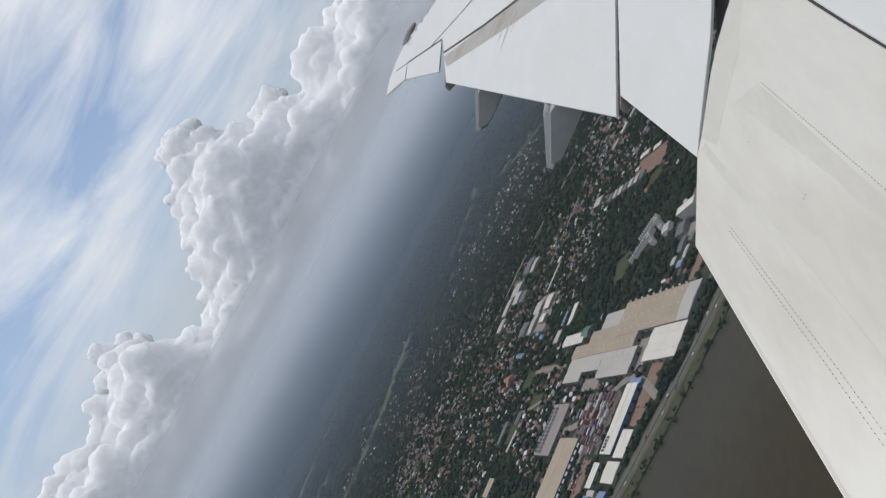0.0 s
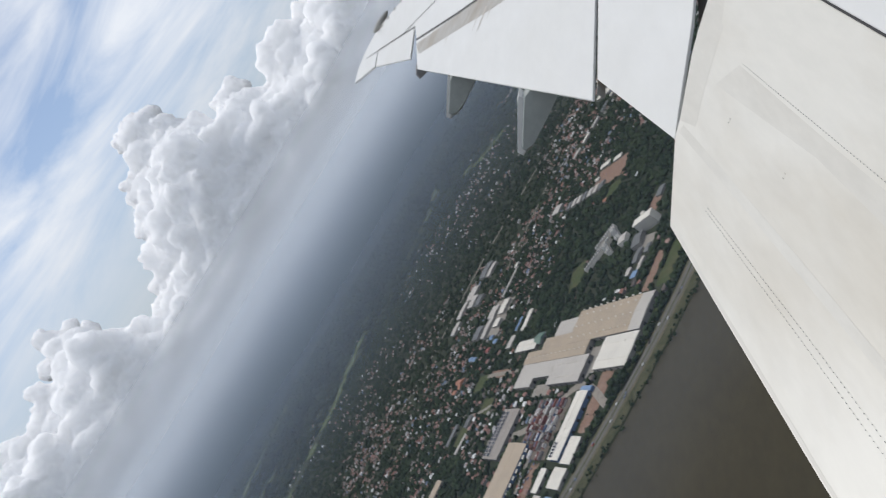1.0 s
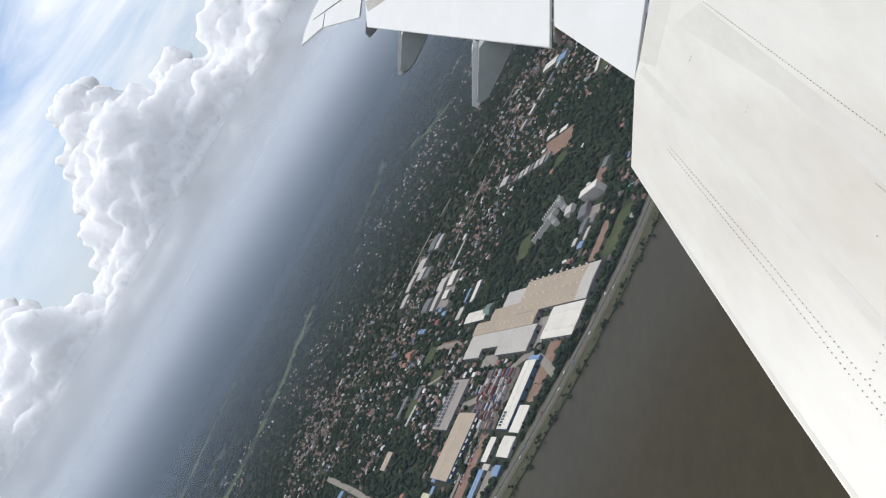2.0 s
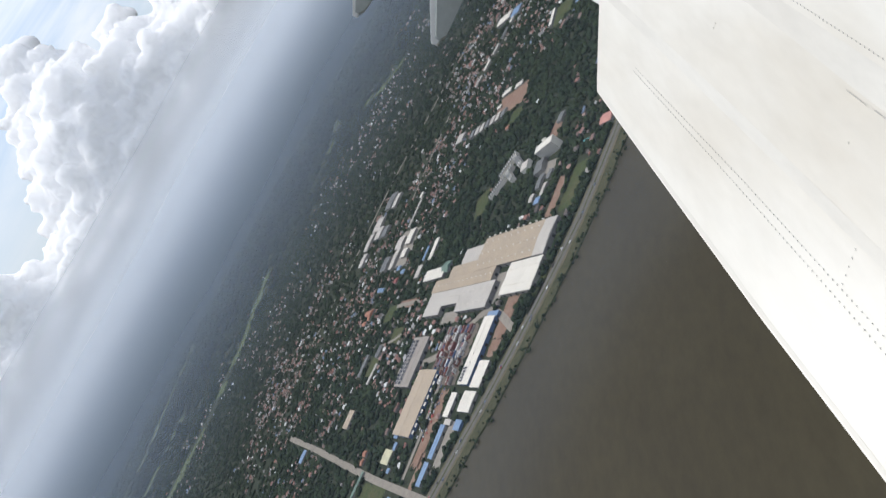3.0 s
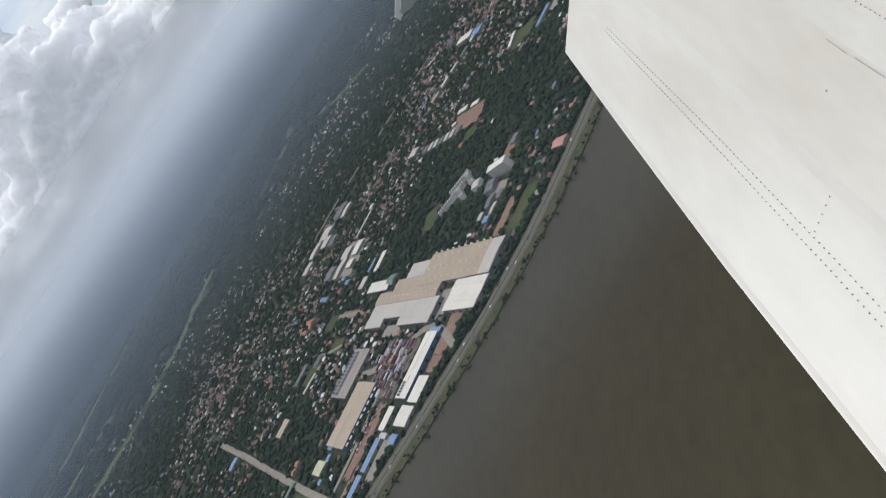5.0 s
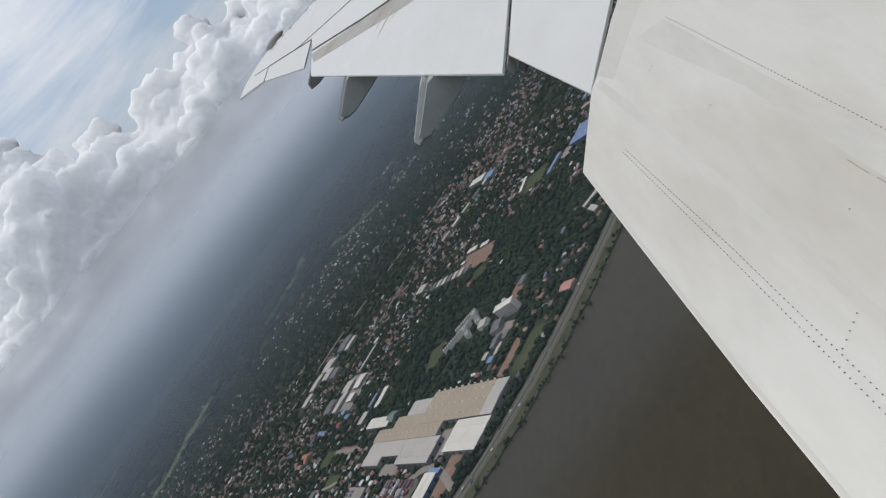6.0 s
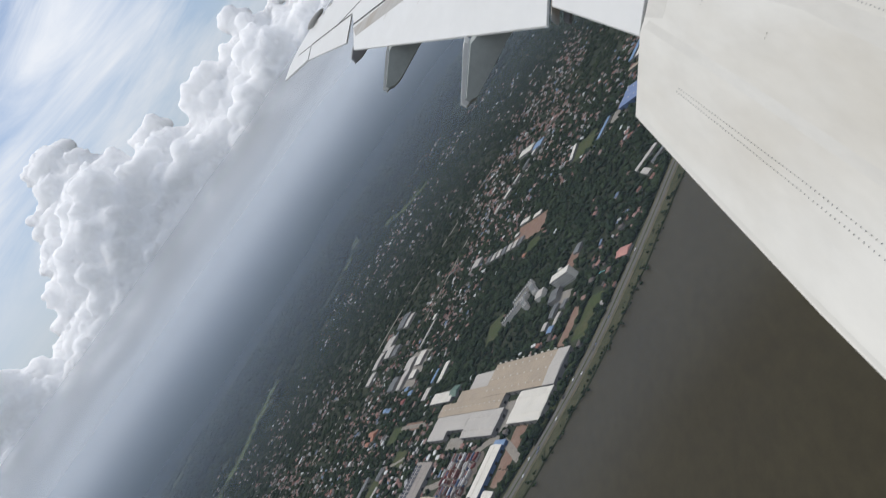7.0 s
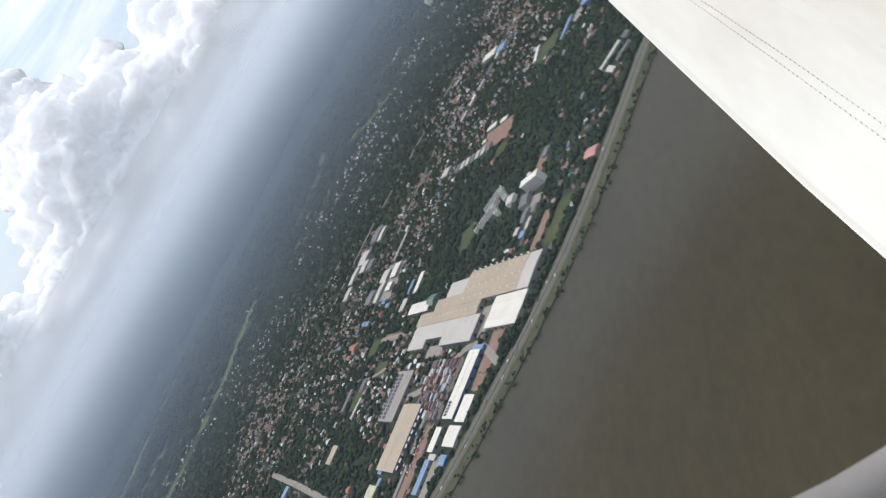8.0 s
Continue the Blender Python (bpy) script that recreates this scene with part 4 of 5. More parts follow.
    for pts, gap in (([(0.15, 8.87), (0.26, 7.0), (0.335, 5.7), (0.49, 3.0), (0.60, 0.9)], 0.05), ([(-1.05, 7.83), (-0.925, 5.79), (-0.86, 4.3), (-0.80, 2.8), (-0.72, 1.0)], 0.052), ([(-1.085, 7.83), (-0.985, 5.79), (-0.92, 4.2), (-0.87, 2.8), (-0.80, 1.0)], 0.052), ([(-0.84, 4.49), (-0.58, 4.63)], 0.05)):
        r = part("rivet_strip", rivets(pts, gap, 0.0050 if pts[0][0] > 0 else 0.0044), rivet_metal, flap)
        r["kind"] = "stuff"
    for x, y in ((-0.35, 8.45), (-0.28, 7.22), (-0.26, 6.57), (-0.24, 5.92), (-0.19, 5.24)):
        for k in range(2):
            part("fastener", rivets([(x + 0.04 * k, y + 0.02 * k), (x + 0.04 * k, y + 0.02 * k + 0.05)], 0.05, 0.006), band_grey, flap)
    # brown streaks running aft from the flap's hinges
    for x, y, l, w in ((-2.95, 18.9, 0.62, 0.10), (-2.72, 18.6, 0.36, 0.06), (-3.2, 19.25, 0.40, 0.07), (-1.5, 16.95, 0.30, 0.06), (-4.4, 20.95, 0.34, 0.06), (-2.35, 18.1, 0.24, 0.05)):
        part("stain", plate([(x, y), (x + 0.3 * w, y + w), (x - 0.5 * l, y + 0.5 * w - 0.25 * l), (x - l, y - 0.5 * l)], 0.0015, 0.007), streak_brown, outer)
    # small vanes along the front edge
    for k in range(14):
        t = k / 13
        x, y = -8.1 + 6.6 * t, 30.55 - 5.6 * t
        bm = box(bmesh.new(), -0.07, 0.07, -0.012, 0.012, 0, 0.04)
        o = part("vortex_vane", bm, flap_dull, ob)
        o.matrix_basis = pose(x, y, lift(x, y) + 0.005, 0, 0, 20)
    bm = bmesh.new()
    bmesh.ops.create_uvsphere(bm, u_segments=14, v_segments=8, radius=1.0, matrix=Matrix.LocRotScale((-8.15, 31.05, lift(-8.15, 31.05) + 0.05), Euler((0, 0, radians(-62))), (0.12, 0.5, 0.12)))
    part("tip_light", bm, band_grey, ob, "dark grey rounded light cover", True)
    # covers of the flap tracks, hanging below and behind the flap
    # grey bodies and white strips paint in the covers' shaded and lit sides
    part("flap_fairing", fairing([(-2.4, -0.75), (-4.2, -0.62), (-4.84, -0.66), (-5.62, -1.10), (-5.60, -1.20), (-5.47, -1.28), (-5.22, -1.30), (-4.38, -1.20), (-3.0, -1.12)], 18.93, 19.25), fairing_shade_grey, ob, "canoe-shaped flap cover toned grey for shade", False)
    part("flap_fairing", fairing([(-0.6, -1.76), (-2.2, -1.64), (-2.87, -1.62), (-3.72, -2.16), (-3.71, -2.26), (-3.57, -2.31), (-2.98, -2.22), (-2.44, -2.12), (-1.0, -2.06)], 14.02, 14.36), fairing_shade_grey, ob, "canoe-shaped flap cover toned grey for shade", False)
    part("fairing_lit_edge", fairing([(-4.80, -0.60), (-4.92, -0.66), (-5.68, -1.10), (-5.66, -1.22), (-5.56, -1.22), (-4.80, -0.70)], 18.96, 19.30), paint, ob, "white strip for the flap cover's lit edge")
    part("fairing_lit_edge", fairing([(-2.83, -1.52), (-2.95, -1.58), (-3.80, -2.16), (-3.78, -2.28), (-3.66, -2.28), (-2.82, -1.66)], 14.06, 14.42), paint, ob, "white strip for the flap cover's lit edge")
    part("flap_fairing", fairing([(-5.0, 0.10), (-6.35, 0.12), (-6.62, -0.02), (-6.66, -0.20), (-6.4, -0.26), (-5.2, -0.2)], 23.3, 23.5), cove_dark, ob, "small dark flap cover", False)


wing()


def cabin_window_arc():
    """Open arc of the window's lower lip, shaped and placed to fit the last view."""
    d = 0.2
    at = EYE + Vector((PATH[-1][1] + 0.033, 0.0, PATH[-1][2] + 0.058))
    ob = thing("cabin_window_arc", "grey corner arc of an aircraft cabin window surround", "window", at)
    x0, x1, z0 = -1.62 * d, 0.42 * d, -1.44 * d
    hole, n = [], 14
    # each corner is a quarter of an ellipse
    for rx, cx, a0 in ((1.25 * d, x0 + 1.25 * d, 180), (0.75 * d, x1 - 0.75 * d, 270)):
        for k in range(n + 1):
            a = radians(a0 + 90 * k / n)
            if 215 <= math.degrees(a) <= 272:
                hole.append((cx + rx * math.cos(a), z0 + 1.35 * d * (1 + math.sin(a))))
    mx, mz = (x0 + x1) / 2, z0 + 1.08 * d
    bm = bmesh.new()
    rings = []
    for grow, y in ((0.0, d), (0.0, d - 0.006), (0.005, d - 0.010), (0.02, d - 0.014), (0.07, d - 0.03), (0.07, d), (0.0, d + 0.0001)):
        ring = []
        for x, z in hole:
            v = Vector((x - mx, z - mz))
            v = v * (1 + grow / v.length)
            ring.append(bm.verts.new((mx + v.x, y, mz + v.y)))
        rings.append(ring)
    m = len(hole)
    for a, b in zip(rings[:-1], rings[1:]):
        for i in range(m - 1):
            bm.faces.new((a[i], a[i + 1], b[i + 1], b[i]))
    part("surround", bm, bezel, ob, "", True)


cabin_window_arc()

# ---- where trees and houses may stand ----
def free(points, rim=0.0):
    """True for the points that lie on land, off every road, yard and building."""
    p = np.asarray(points, float)
    ok = np.ones(len(p), bool)
    for cx, cy, a, b, turn in TAKEN:
        c, s = math.cos(radians(turn)), math.sin(radians(turn))
        dx, dy = p[:, 0] - cx, p[:, 1] - cy
        u, v = c * dx + s * dy, -s * dx + c * dy
        ok &= ~((abs(u) < a + rim) & (abs(v) < b + rim))
    road = np.array(ROAD)
    mids = (road[:-1] + road[1:]) / 2
    ways = road[1:] - road[:-1]
    ways /= np.linalg.norm(ways, axis=1)[:, None]
    for i0 in range(0, len(p), 4000):
        q = p[i0:i0 + 4000]
        d = q[:, None, :] - mids[None]
        near = np.argmin((d ** 2).sum(2), axis=1)
        dd = d[np.arange(len(q)), near]
        w = ways[near]
        side = w[:, 0] * dd[:, 1] - w[:, 1] * dd[:, 0]
        ok[i0:i0 + 4000] &= (side > 13 + rim)
    for line, half in LANES:
        for a, b in zip(line[:-1], line[1:]):
            a, b = np.array(a), np.array(b)
            d = b - a
            t = np.clip(((p - a) @ d) / (d @ d), 0, 1)
            ok &= np.linalg.norm(p - (a + t[:, None] * d), axis=1) > half + rim
    return ok


LANES = [([(-900, 1230), (-760, 1090), (-631, 956), (-507, 828), (-358, 681)], 6), ([(-330, 870), (-372, 812), (-420, 760)], 4), ([(-455, 1010), (-330, 930), (-215, 905), (-165, 815)], 7),
         ([(-900, 1530), (-760, 1640), (-600, 1800), (-420, 1920), (-200, 2050)], 4), ([(-760, 1200), (-660, 1330), (-560, 1440), (-440, 1590), (-300, 1760)], 3),
         ([(-1600, 2700), (-1640, 2330), (-1745, 2050), (-1900, 1890), (-2200, 1600)], 44), ([(-2800, 3560), (-2890, 3030), (-2870, 2780), (-3200, 2300)], 44), ([(-2300, 2500), (-2420, 2250), (-2600, 2000)], 46), ([(-1250, 3500), (-1180, 3280), (-1300, 2960)], 38), ([(-900, 3000), (-760, 2850), (-600, 2800)], 28)]


def clump(x, y, scale, seed):
    return noise.noise((x / scale + seed, y / scale - seed, seed * 0.37))


def sector(rng, r0, r1, n, a0=-72.0, a1=24.0):
    """Points of the land before the aircraft's window, even over the area."""
    a = np.radians(rng.uniform(a0, a1, n))
    r = np.sqrt(rng.uniform(r0 ** 2, r1 ** 2, n))
    return np.stack([EYE.x + r * np.sin(a), EYE.y + r * np.cos(a)], 1)


# ---- village houses ----
def house_mesh(name, w, l, h, rise, hip):
    """Walls and a pitched roof with eaves, as two meshes."""
    walls = bpy.data.meshes.new("house_wall")
    walls.from_pydata([(-w, -l, -0.3), (w, -l, -0.3), (w, l, -0.3), (-w, l, -0.3), (-w, -l, h), (w, -l, h), (w, l, h), (-w, l, h), (0, -l * hip, h + rise), (0, l * hip, h + rise)], [],
                      [(0, 1, 5, 4), (1, 2, 6, 5), (2, 3, 7, 6), (3, 0, 4, 7), (4, 5, 8), (6, 7, 9), (5, 6, 9, 8), (7, 4, 8, 9)])
    walls.materials.append(wall_pale)
    roof = bpy.data.meshes.new("house_roof")
    e, z = 0.7, h + 0.12
    roof.from_pydata([(-w - e, -l - e, z - 0.3), (w + e, -l - e, z - 0.3), (w + e, l + e, z - 0.3), (-w - e, l + e, z - 0.3), (0, -l * hip - e * hip, z + rise), (0, l * hip + e * hip, z + rise),
                      (-w - e, -l - e, z - 0.05), (w + e, -l - e, z - 0.05), (w + e, l + e, z - 0.05), (-w - e, l + e, z - 0.05), (0, -l * hip - e * hip, z + rise + 0.25), (0, l * hip + e * hip, z + rise + 0.25)], [],
                     [(7, 8, 11, 10), (9, 6, 10, 11), (6, 7, 10), (8, 9, 11), (0, 1, 7, 6), (1, 2, 8, 7), (2, 3, 9, 8), (3, 0, 6, 9), (1, 0, 3, 2)])
    roof.materials.append(tile_one)
    return walls, roof


def houses():
    rng = np.random.default_rng(4)
    kinds = [house_mesh("house", *s) for s in ((2.2, 3.3, 2.6, 1.3, 1.0), (2.7, 3.9, 2.8, 1.5, 0.45), (1.8, 2.9, 2.5, 0.9, 1.0), (3.2, 4.6, 4.6, 1.6, 0.5), (2.2, 5.0, 2.7, 1.0, 1.0), (1.6, 2.2, 2.4, 0.7, 1.0))]
    p = np.concatenate([sector(rng, 700, 3600, 42000), sector(rng, 900, 2300, 16000)])
    wild = np.array([0.55 * clump(x, y, 330, 1.7) + 0.45 * clump(x, y, 120, 8.2) for x, y in p])
    x, y = p[:, 0], p[:, 1]
    r = np.hypot(x - EYE.x, y - EYE.y)
    chance = np.clip(0.04 + 2.3 * wild, 0.012, 0.9)
    belt = (x + 0.9 * y > 230) & (x + 0.9 * y < 900) & (y < 1500) & (x < -380)
    chance[belt] = np.clip(0.45 + 1.9 * wild[belt], 0.02, 0.95)
    belt2 = (y - 0.62 * x > 1500) & (y - 0.62 * x < 2250) & (x > -650)
    chance[belt2] = np.clip(0.32 + 2.3 * wild[belt2], 0.02, 1.0)
    wood = (np.hypot((x + 170) / 1.3, y - 1180) < 165) | ((x + 0.9 * y < 330) & (y < 1000) & (x < -480))
    chance[wood] = 0.01
    wood = (abs(x + 560 + (y - 930) * 0.5) < 85) & (y > 810) & (y < 1070)
    chance[wood] = 0.015
    shore = (y - 0.9 * x < 1160) & (x > -100)
    chance[shore] *= 0.25
    chance *= np.clip(1.35 - r / 3300, 0.12, 1)
    town = np.hypot((x + 1640) / 1.0, (y - 3750) / 1.6) < 230
    chance[town] = 0.9
    keep = (rng.random(len(p)) < chance) & free(p, 5.0)
    p = p[keep]
    # no two on one spot
    cell, chosen = {}, []
    for i, (a, b) in enumerate(p):
        key = (int(a // 9), int(b // 9))
        if key not in cell:
            cell[key] = 1
            chosen.append(i)
    p = p[chosen]
    r = np.hypot(p[:, 0] - EYE.x, p[:, 1] - EYE.y)
    p = p[np.argsort(r)]
    turns = np.array([YARD_TURN + 90 * (i % 2) + rng.normal(0, 14) for i in range(len(p))])
    for i in range(300):
        walls, roof = kinds[int(rng.integers(len(kinds)))]
        ob = thing("house", "small village house with a weathered pitched roof", "house", (p[i][0], p[i][1], 0), turns[i], "village houses")
        for nm, me in (("wall", walls), ("roof", roof)):
            o = new(nm, me)
            o.parent = ob
    # the rest, too many to count
    wv, wf, rv, rf = [], [], [], []
    for i in range(300, len(p)):
        walls, roof = kinds[int(rng.integers(len(kinds)))]
        k = rng.uniform(0.62, 1.05)
        m = pose(p[i][0], p[i][1], 0, 0, 0, turns[i]) @ Matrix.Scale(k, 4)
        for me, vs, fs in ((walls, wv, wf), (roof, rv, rf)):
            base = len(vs)
            vs.extend([tuple(m @ v.co) for v in me.vertices])
            fs.extend([tuple(j + base for j in f.vertices) for f in me.polygons])
    ob = thing("village", "hundreds of small houses with brown and grey roofs", "village", kind="stuff")
    linked("house_walls", wv, wf, wall_many, ob)
    linked("house_roofs", rv, rf, tile_many, ob)
    return p


HOUSES = houses()


# ---- trees ----
def crown_shape(seed, sub, rough, flat=0.55):
    bm = bmesh.new()
    bmesh.ops.create_icosphere(bm, subdivisions=sub, radius=1.0)
    ragged = random.Random(seed + 40)
    for v in bm.verts:
        d = ragged.uniform(0.78, 1.28) + rough * noise.noise(v.co * 1.7 + Vector((seed * 3.1, seed, 0))) + 0.5 * rough * noise.noise(v.co * 4.3 + Vector((0, seed * 2.3, seed)))
        v.co = Vector((v.co.x * d, v.co.y * d, v.co.z * d * flat))
    co = np.array([v.co[:] for v in bm.verts])
    fa = np.array([[v.index for v in f.verts] for f in bm.faces])
    bm.free()
    return co, fa


def forest(name, label, points, size, spread, sub, mat, rng, rough=0.6, lift=0.45, flat=0.55):
    """Crowns of many trees, touching and overlapping, in one mesh."""
    shapes = [crown_shape(s, sub, rough, flat) for s in range(7)]
    vs, fs, base = [], [], 0
    for x, y in points:
        co, fa = shapes[int(rng.integers(7))]
        k = size * rng.uniform(1 - spread, 1 + spread)
        a = rng.uniform(0, 6.28)
        c, s = math.cos(a), math.sin(a)
        q = np.empty_like(co)
        q[:, 0] = (co[:, 0] * c - co[:, 1] * s) * k + x
        q[:, 1] = (co[:, 0] * s + co[:, 1] * c) * k + y
        q[:, 2] = co[:, 2] * k * rng.uniform(0.7, 1.15) + k * lift + rng.uniform(0, 1.0)
        vs.append(q)
        fs.append(fa + base)
        base += len(co)
    v, f = np.concatenate(vs), np.concatenate(fs)
    me = bpy.data.meshes.new(name)
    me.vertices.add(len(v))
    me.vertices.foreach_set("co", v.astype(np.float32).ravel())
    me.loops.add(f.size)
    me.loops.foreach_set("vertex_index", f.astype(np.int32).ravel())
    me.polygons.add(len(f))
    me.polygons.foreach_set("loop_start", np.arange(0, f.size, 3, dtype=np.int32))
    me.update(calc_edges=True)
    me.materials.append(mat)
    return tagged(new(name, me), label, "trees", kind="stuff")


def woods():
    rng = np.random.default_rng(9)
    hp = HOUSES
    cell = {}
    for x, y in hp:
        cell.setdefault((int(x // 12), int(y // 12)), []).append((x, y))

    def off_houses(p, gap):
        ok = np.ones(len(p), bool)
        for i, (x, y) in enumerate(p):
            a, b = int(x // 12), int(y // 12)
            for da in (-1, 0, 1):
                for db in (-1, 0, 1):
                    for hx, hy in cell.get((a + da, b + db), ()):
                        if (hx - x) ** 2 + (hy - y) ** 2 < gap * gap:
                            ok[i] = False
        return ok

    p = sector(rng, 620, 1750, 40000)
    p = p[free(p, 2.5)]
    p = p[off_houses(p, 4.3)]
    forest("wood_near", "dense dark green broadleaf trees between houses", p[:25000], 3.6, 0.45, 2, leaf_mat, rng, 0.75, 0.5)
    p = sector(rng, 1750, 3000, 32000)
    p = p[free(p, 3.0)]
    p = p[off_houses(p, 6.5)]
    forest("wood_middle", "dense dark trees hiding most of a village", p[:30000], 5.4, 0.4, 1, leaf_mat, rng, 0.9, 0.35, 0.36)
    p = sector(rng, 3000, 4930, 17500)
    p = p[free(p, 3.0)]
    forest("wood_far", "far dark woods under haze", p[:15500], 18.0, 0.45, 1, leaf_far, rng, 0.9, 0.15, 0.26)
    # scrub on the bank between road and water
    q = []
    for (x, y) in SHORE:
        for k in range(11):
            s = rng.uniform(0.5, 7)
            if -1300 < x < 900:
                q.append((x - 0.66 * s + rng.uniform(-10, 10), y + 0.75 * s + rng.uniform(-10, 10)))
    # a dense belt on the inland side of the road
    belt = []
    for x, y, _ in ribbon(ROAD, 0.0, 0.0, 21.0)[0]:
        if -1300 < x < 900:
            belt.extend([(x + rng.uniform(-14, 14), y + rng.uniform(-9, 9)) for k in range(16)])
    belt = np.array(belt)
    belt = belt[free(belt, 4.0)]
    forest("roadside_wood", "dense green belt of trees beside the shore road", belt, 3.6, 0.45, 2, leaf_mat, rng, 0.75, 0.5)
    forest("shore_scrub", "low green scrub along the water's edge", q, 1.9, 0.45, 1, leaf_mat, rng, 0.7, 0.35)


woods()


def tree_things():
    """Single trees beside the shore road and the open grounds."""
    rng = random.Random(12)
    crowns = []
    for s in range(4):
        bm = bmesh.new()
        for k in range(9):
            a, rr = rng.uniform(0, 6.28), rng.uniform(0, 2.1)
            rad = rng.uniform(1.1, 1.9)
            m = Matrix.Translation((rr * math.cos(a), rr * math.sin(a), 4.6 + rng.uniform(-0.9, 1.6)))
            made = bmesh.ops.create_icosphere(bm, subdivisions=2, radius=rad, matrix=m)
            for v in made["verts"]:
                v.co += 0.55 * noise.noise_vector(v.co * 0.9 + Vector((s * 5, k, 0)))
        me = bpy.data.meshes.new("crown")
        bm.to_mesh(me)
        bm.free()
        me.materials.append(leaf_mat)
        crowns.append(me)
    bm = bmesh.new()
    bmesh.ops.create_cone(bm, cap_ends=True, segments=7, radius1=0.32, radius2=0.16, depth=4.2, matrix=Matrix.Translation((0, 0, 1.8)))
    for k in range(4):
        a = k * 1.57 + 0.4
        m = Matrix.Translation((0.5 * math.cos(a), 0.5 * math.sin(a), 4.0)) @ Euler((0.6 * -math.sin(a), 0.6 * math.cos(a), 0)).to_matrix().to_4x4()
        bmesh.ops.create_cone(bm, cap_ends=True, segments=5, radius1=0.14, radius2=0.05, depth=2.2, matrix=m)
    trunk = bpy.data.meshes.new("trunk")
    bm.to_mesh(trunk)
    bm.free()
    trunk.materials.append(bark)
    left = ribbon(ROAD, 0.0, 0.0, 15.0)[0]
    for i, (x, y, z) in enumerate(left):
        if not (-900 < x < 420):
            continue
        for k in range(3):
            px, py = x + rng.uniform(-12, 12), y + rng.uniform(-6, 12)
            if free([(px, py)], 1.0)[0]:
                ob = thing("tree", "leafy dark green tree beside the shore road", "tree", (px, py, 0), rng.uniform(0, 360), "roadside trees")
                s = rng.uniform(0.8, 1.35)
                ob.scale = (s, s, s)
                for nm, me in (("trunk", trunk), ("crown", crowns[rng.randrange(4)])):
                    o = new(nm, me)
                    o.parent = ob


tree_things()


# ---- containers and cars ----
def container_yard():
    rng = random.Random(3)
    bm = box(bmesh.new(), -1.22, 1.22, -6.05, 6.05, 0, 2.6)
    for k in range(11):
        y = -5.5 + k * 1.1
        box(bm, -1.27, -1.22, y, y + 0.5, 0.2, 2.4)
        box(bm, 1.22, 1.27, y, y + 0.5, 0.2, 2.4)
    me = bpy.data.meshes.new("shipping_container")
    bm.to_mesh(me)
    bm.free()
    me.materials.append(box_mat)
    short = me.copy()
    for v in short.vertices:
        v.co.y *= 0.5
    for row in range(21):
        for slot in range(7):
            if rng.random() < (0.55 if row < 5 and slot < 3 else 0.20):
                continue
            u, v = -36 + row * (4.1 + 0.5 * (row % 3 == 0)) + rng.uniform(-0.5, 0.5), -40 + slot * 12.9 + rng.uniform(-1.2, 1.2)
            if u > 50:
                continue
            x = -306 + CU * u - SU * v
            y = 905 + SU * u + CU * v
            size, lean = (short, rng.uniform(-9, 9)) if rng.random() < 0.4 else (me, rng.uniform(-3, 3))
            for level in range(rng.choice((1, 1, 1, 2, 2))):
                ob = new("shipping_container", size)
                ob.matrix_basis = pose(x, y, 0.3 + 2.62 * level, 0, 0, YARD_TURN + lean)
                tagged(ob, "weathered steel shipping container stacked in the yard", "container", "containers in the yard")


container_yard()


def cars():
    rng = random.Random(8)
    bm = box(bmesh.new(), -0.9, 0.9, -2.2, 2.2, 0.35, 0.95, 0.15)
    box(bm, -0.78, 0.78, -1.3, 1.0, 0.951, 1.5, 0.2)
    body = bpy.data.meshes.new("body")
    bm.to_mesh(body)
    bm.free()
    body.materials.append(car_mat)
    bm = bmesh.new()
    bmesh.ops.create_cone(bm, cap_ends=True, segments=10, radius1=0.34, radius2=0.34, depth=0.22, matrix=Matrix.Rotation(radians(90), 4, "Y"))
    wheel = bpy.data.meshes.new("wheel")
    bm.to_mesh(wheel)
    bm.free()
    wheel.materials.append(seam_dark)

    def car(x, y, z, turn, label, group):
        ob = thing("car", label, "car", (x, y, z), turn, group)
        o = new("body", body)
        o.parent = ob
        for wx in (-0.82, 0.82):
            for wy in (-1.35, 1.35):
                o = new("wheel", wheel)
                o.parent = ob
                o.location = (wx, wy, 0.34)

    for i in range(0, len(ROAD) - 1):
        (x0, y0), (x1, y1) = ROAD[i], ROAD[i + 1]
        if not (-700 < x0 < 420):
            continue
        for side in (-6.4, -3.4, 3.4, 6.4):
            if rng.random() < 0.22:
                t = rng.random()
                d = Vector((x1 - x0, y1 - y0)).normalized()
                car(x0 + (x1 - x0) * t - d.y * side, y0 + (y1 - y0) * t + d.x * side, 0.5, math.degrees(math.atan2(-d.x, d.y)), "small car on the shore road", "cars on the road")
    for k in range(46):
        u, v = rng.uniform(-20, 20), rng.uniform(-8, 8)
        x, y = -352 + CU * u - SU * v * 5, 830 + SU * u + CU * v * 5
        car(x, y, 0.3, YARD_TURN + rng.choice((0, 90, 180)), "car parked between warehouses", "parked cars")


cars()


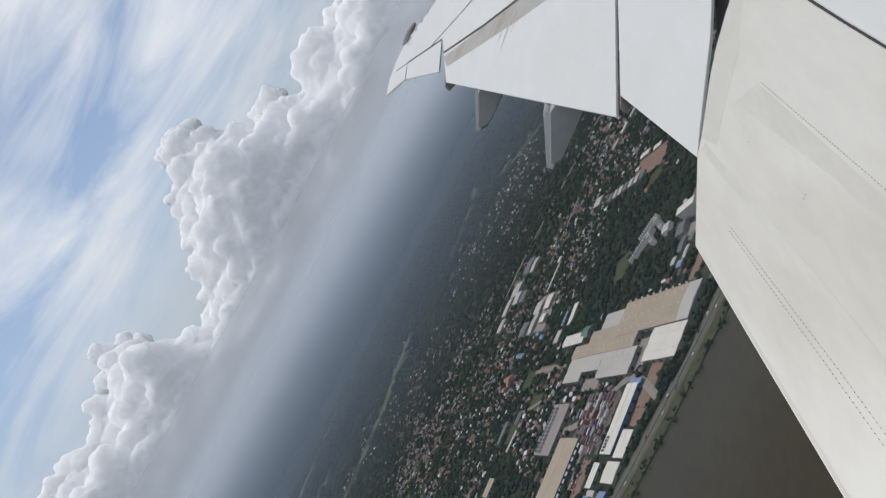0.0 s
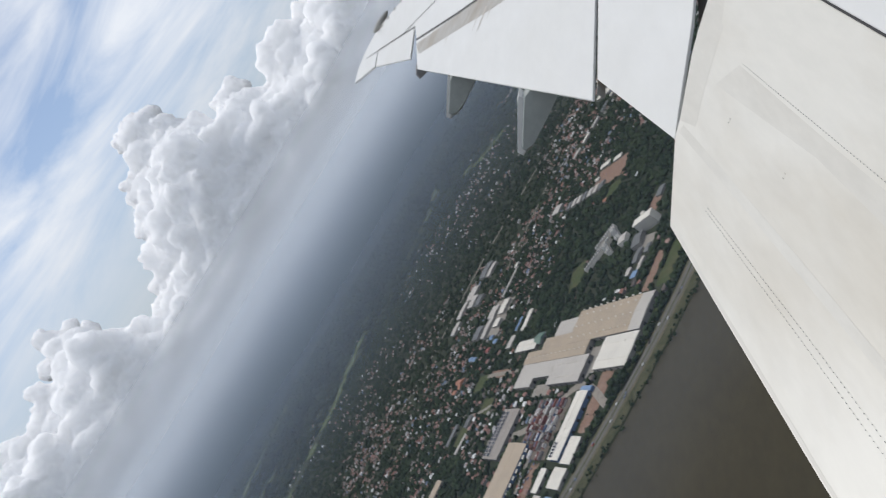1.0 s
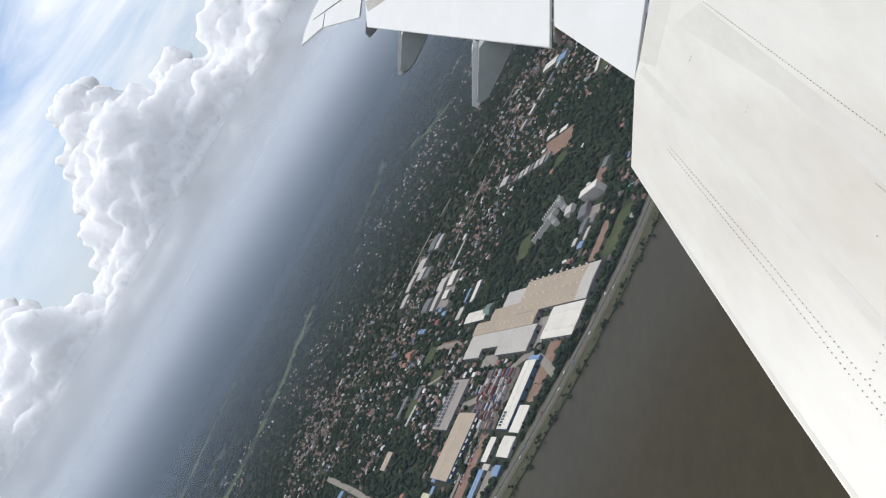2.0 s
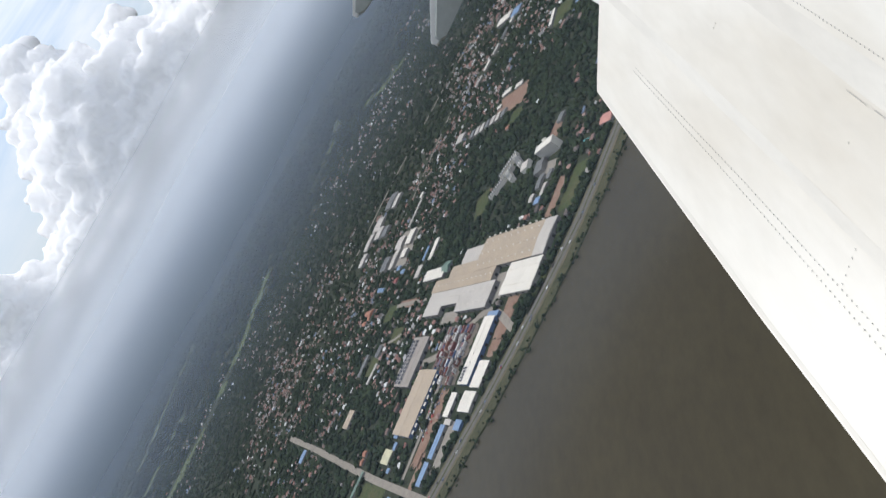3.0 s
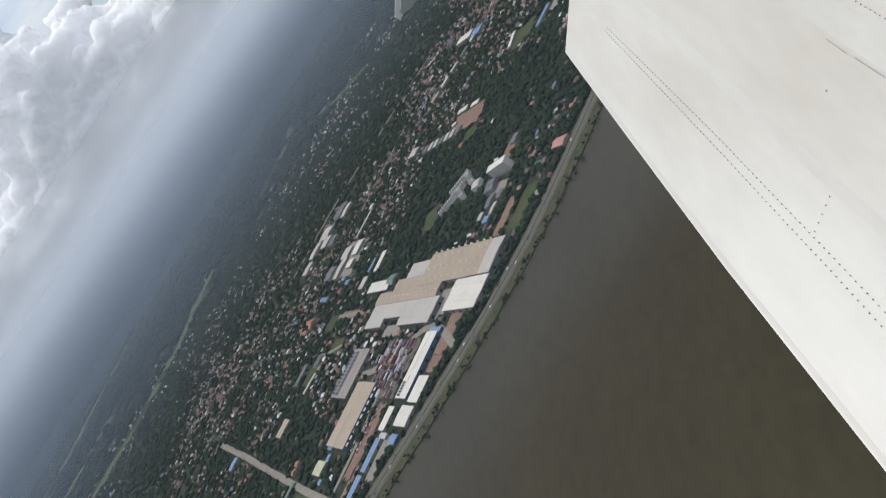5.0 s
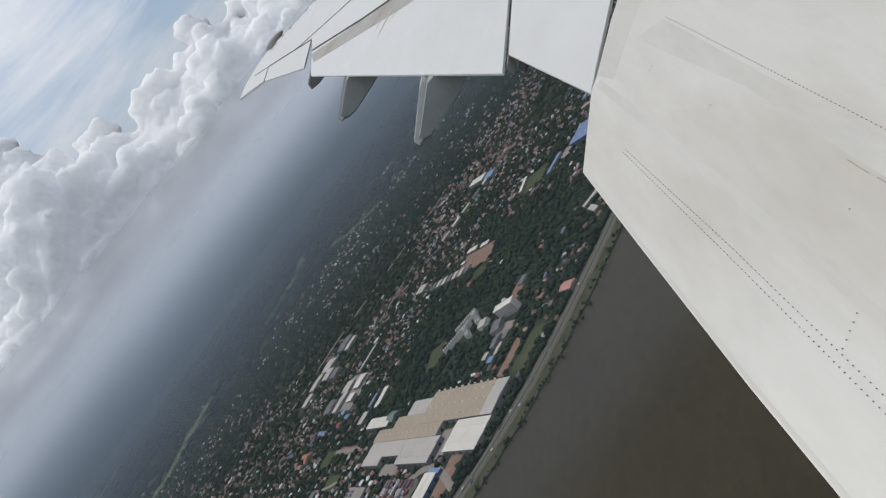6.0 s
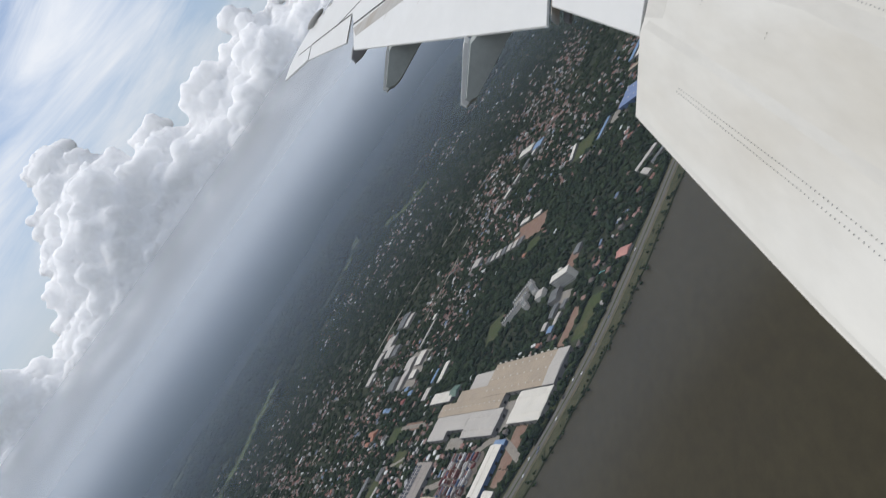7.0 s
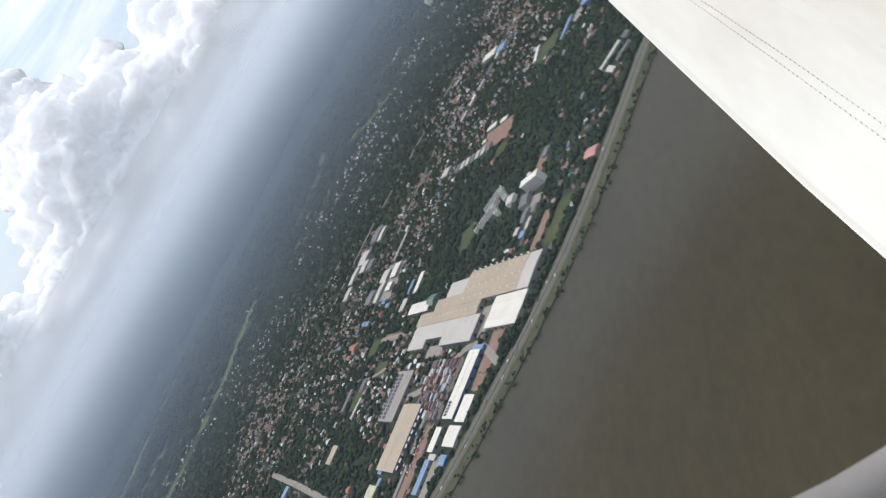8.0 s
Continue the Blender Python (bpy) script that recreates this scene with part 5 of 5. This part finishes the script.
# ---- haze and clouds ----
def haze():
    # haze painted on leaning sheets, one behind the other, each thin; the last one hides the horizon
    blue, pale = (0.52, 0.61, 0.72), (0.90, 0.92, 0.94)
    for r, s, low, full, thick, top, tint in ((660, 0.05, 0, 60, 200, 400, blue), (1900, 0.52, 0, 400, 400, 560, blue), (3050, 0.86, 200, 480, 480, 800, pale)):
        high = 2600.0
        n = 128
        verts, faces = [], []
        for z in (0.2, high):
            for i in range(n + 1):
                a = radians(-100 + 160 * i / n)
                # the lean turns each sheet towards the sun and brightens it
                q = r + 0.8 * z
                verts.append((EYE.x + q * math.sin(a), EYE.y + q * math.cos(a), z))
        for i in range(n):
            faces.append((i, i + 1, i + n + 2, i + n + 1))
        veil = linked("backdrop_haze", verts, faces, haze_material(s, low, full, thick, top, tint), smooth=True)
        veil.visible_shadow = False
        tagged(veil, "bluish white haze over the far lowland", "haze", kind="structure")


haze()


def clouds():
    """A bank of cumulus: heaps of rounded billows, larger below, smaller at the tops."""
    mat = cloud_material()
    profile = [(-75, 9), (-66, 11), (-60, 7.5), (-54, 9), (-50, 8), (-47, 9.5), (-45, 11), (-43.5, 7), (-41, 5.5), (-39, 6.5), (-37, 9), (-35, 11.3), (-33.5, 11.6), (-31.8, 13.6), (-30.3, 13.2), (-29.3, 10.4), (-28, 9.4), (-26.5, 10.2), (-25, 8.0), (-23.5, 7.6), (-22, 9.2), (-20.5, 7.4), (-19, 7.4), (-17, 9.0), (-15.5, 7.3), (-13, 8.0), (-10, 6.8), (-5, 6.5), (0, 8), (8, 9), (18, 8), (30, 7)]
    az, el = np.array([q[0] for q in profile]), np.array([q[1] for q in profile])
    rng = np.random.default_rng(21)
    bm = bmesh.new()
    bmesh.ops.create_icosphere(bm, subdivisions=3, radius=1.0)
    ball3 = np.array([v.co[:] for v in bm.verts])
    tri3 = np.array([[v.index for v in f.verts] for f in bm.faces])
    bm.free()
    bm = bmesh.new()
    bmesh.ops.create_icosphere(bm, subdivisions=2, radius=1.0)
    ball2 = np.array([v.co[:] for v in bm.verts])
    tri2 = np.array([[v.index for v in f.verts] for f in bm.faces])
    bm.free()
    banks = [(-84, -64), (-64, -8), (-8, 30)]
    for b0, b1 in banks:
        vs, fs, base = [], [], 0
        seen = b0 == -64
        lobes = []
        a = b0
        while a < b1:
            top = float(np.interp(a, az, el))
            e = 1.7
            while e < top - 0.6:
                size = max(0.7, min(2.6, 0.36 * (top - e))) * rng.uniform(0.85, 1.15)
                size = min(size, 0.9 + 0.45 * (e - 1.2))
                e2 = min(e + size * 0.4, top - size)
                dist = 3900 + rng.uniform(-50, 50) + 72 * e2
                lobes.append((a + rng.uniform(-0.5, 0.5), e2, size, dist))
                e += size * 0.75
            a += 1.15 if seen else 2.4
        balls = []
        for a, e, size, dist in lobes:
            c = Vector((EYE.x + dist * math.sin(radians(a)), EYE.y + dist * math.cos(radians(a)), EYE.z + dist * math.tan(radians(e))))
            r1 = dist * math.tan(radians(size))
            balls.append((c, r1, 3))
            if not seen:
                continue
            front = Vector((-math.sin(radians(a)), -math.cos(radians(a)), 0.45))
            for k in range(11):
                d = (Vector(rng.normal(0, 1, 3)) + front * 0.9).normalized()
                r2 = r1 * rng.uniform(0.34, 0.58)
                c2 = c + d * r1 * rng.uniform(0.68, 0.90)
                balls.append((c2, r2, 3 if r2 > 30 else 2))
                for j in range(2):
                    d2 = (Vector(rng.normal(0, 1, 3)) + d * 1.1 + front * 0.4).normalized()
                    balls.append((c2 + d2 * r2 * 0.8, r2 * rng.uniform(0.35, 0.55), 2))
        for c, r, level in balls:
            co, fa = (ball3, tri3) if level == 3 else (ball2, tri2)
            q = co * r * np.array([1.0, 1.0, 0.92]) + np.array(c[:])
            for i in range(len(q)):
                w = Vector(q[i])
                q[i] += co[i] * r * (0.30 * noise.noise(w / (r * 0.9)) + 0.16 * (0.45 - abs(noise.noise(w / (r * 0.35)))))
            vs.append(q)
            fs.append(fa + base)
            base += len(q)
        v, f = np.concatenate(vs), np.concatenate(fs)
        me = bpy.data.meshes.new("billows")
        me.vertices.add(len(v))
        me.vertices.foreach_set("co", v.astype(np.float32).ravel())
        me.loops.add(f.size)
        me.loops.foreach_set("vertex_index", f.astype(np.int32).ravel())
        me.polygons.add(len(f))
        me.polygons.foreach_set("loop_start", np.arange(0, f.size, 3, dtype=np.int32))
        me.update(calc_edges=True)
        # melt the billows into one skin, then roughen it
        ob = new("cumulus_cloud", me)
        melt = ob.modifiers.new("melt", "REMESH")
        melt.mode, melt.voxel_size = "VOXEL", 9.0 if seen else 30.0
        soft = ob.modifiers.new("soft", "SMOOTH")
        soft.factor, soft.iterations = 0.5, 14
        skin = bpy.data.meshes.new_from_object(ob.evaluated_get(bpy.context.evaluated_depsgraph_get()))
        ob.modifiers.clear()
        n = len(skin.vertices)
        co, no = np.empty(n * 3, np.float32), np.empty(n * 3, np.float32)
        skin.vertices.foreach_get("co", co)
        skin.vertices.foreach_get("normal", no)
        co, no = co.reshape(-1, 3), no.reshape(-1, 3)
        for i in range(n):
            w = Vector(co[i].tolist())
            d = sum(h * (abs(noise.noise(w / l)) - 0.2) for l, h in ((260.0, 95.0), (110.0, 50.0), (50.0, 28.0), (24.0, 16.0)))
            co[i] += no[i] * max(d, -22.0)
        skin.vertices.foreach_set("co", co.ravel())
        # mend folds
        ob.data = skin
        melt = ob.modifiers.new("melt", "REMESH")
        melt.mode, melt.voxel_size = "VOXEL", 8.0 if seen else 30.0
        soft = ob.modifiers.new("soft", "SMOOTH")
        soft.factor, soft.iterations = 0.5, 2
        skin = bpy.data.meshes.new_from_object(ob.evaluated_get(bpy.context.evaluated_depsgraph_get()))
        ob.modifiers.clear()
        # below its base the cloud is thin air
        trim = bmesh.new()
        trim.from_mesh(skin)
        bmesh.ops.delete(trim, geom=[v for v in trim.verts if v.co.z < 470.0], context="VERTS")
        trim.to_mesh(skin)
        trim.free()
        skin.shade_smooth()
        skin.materials.clear()
        skin.materials.append(mat)
        ob.data = skin
        tagged(ob, "towering white cumulus cloud with grey base", "cloud", "banks of clouds", "structure")


clouds()
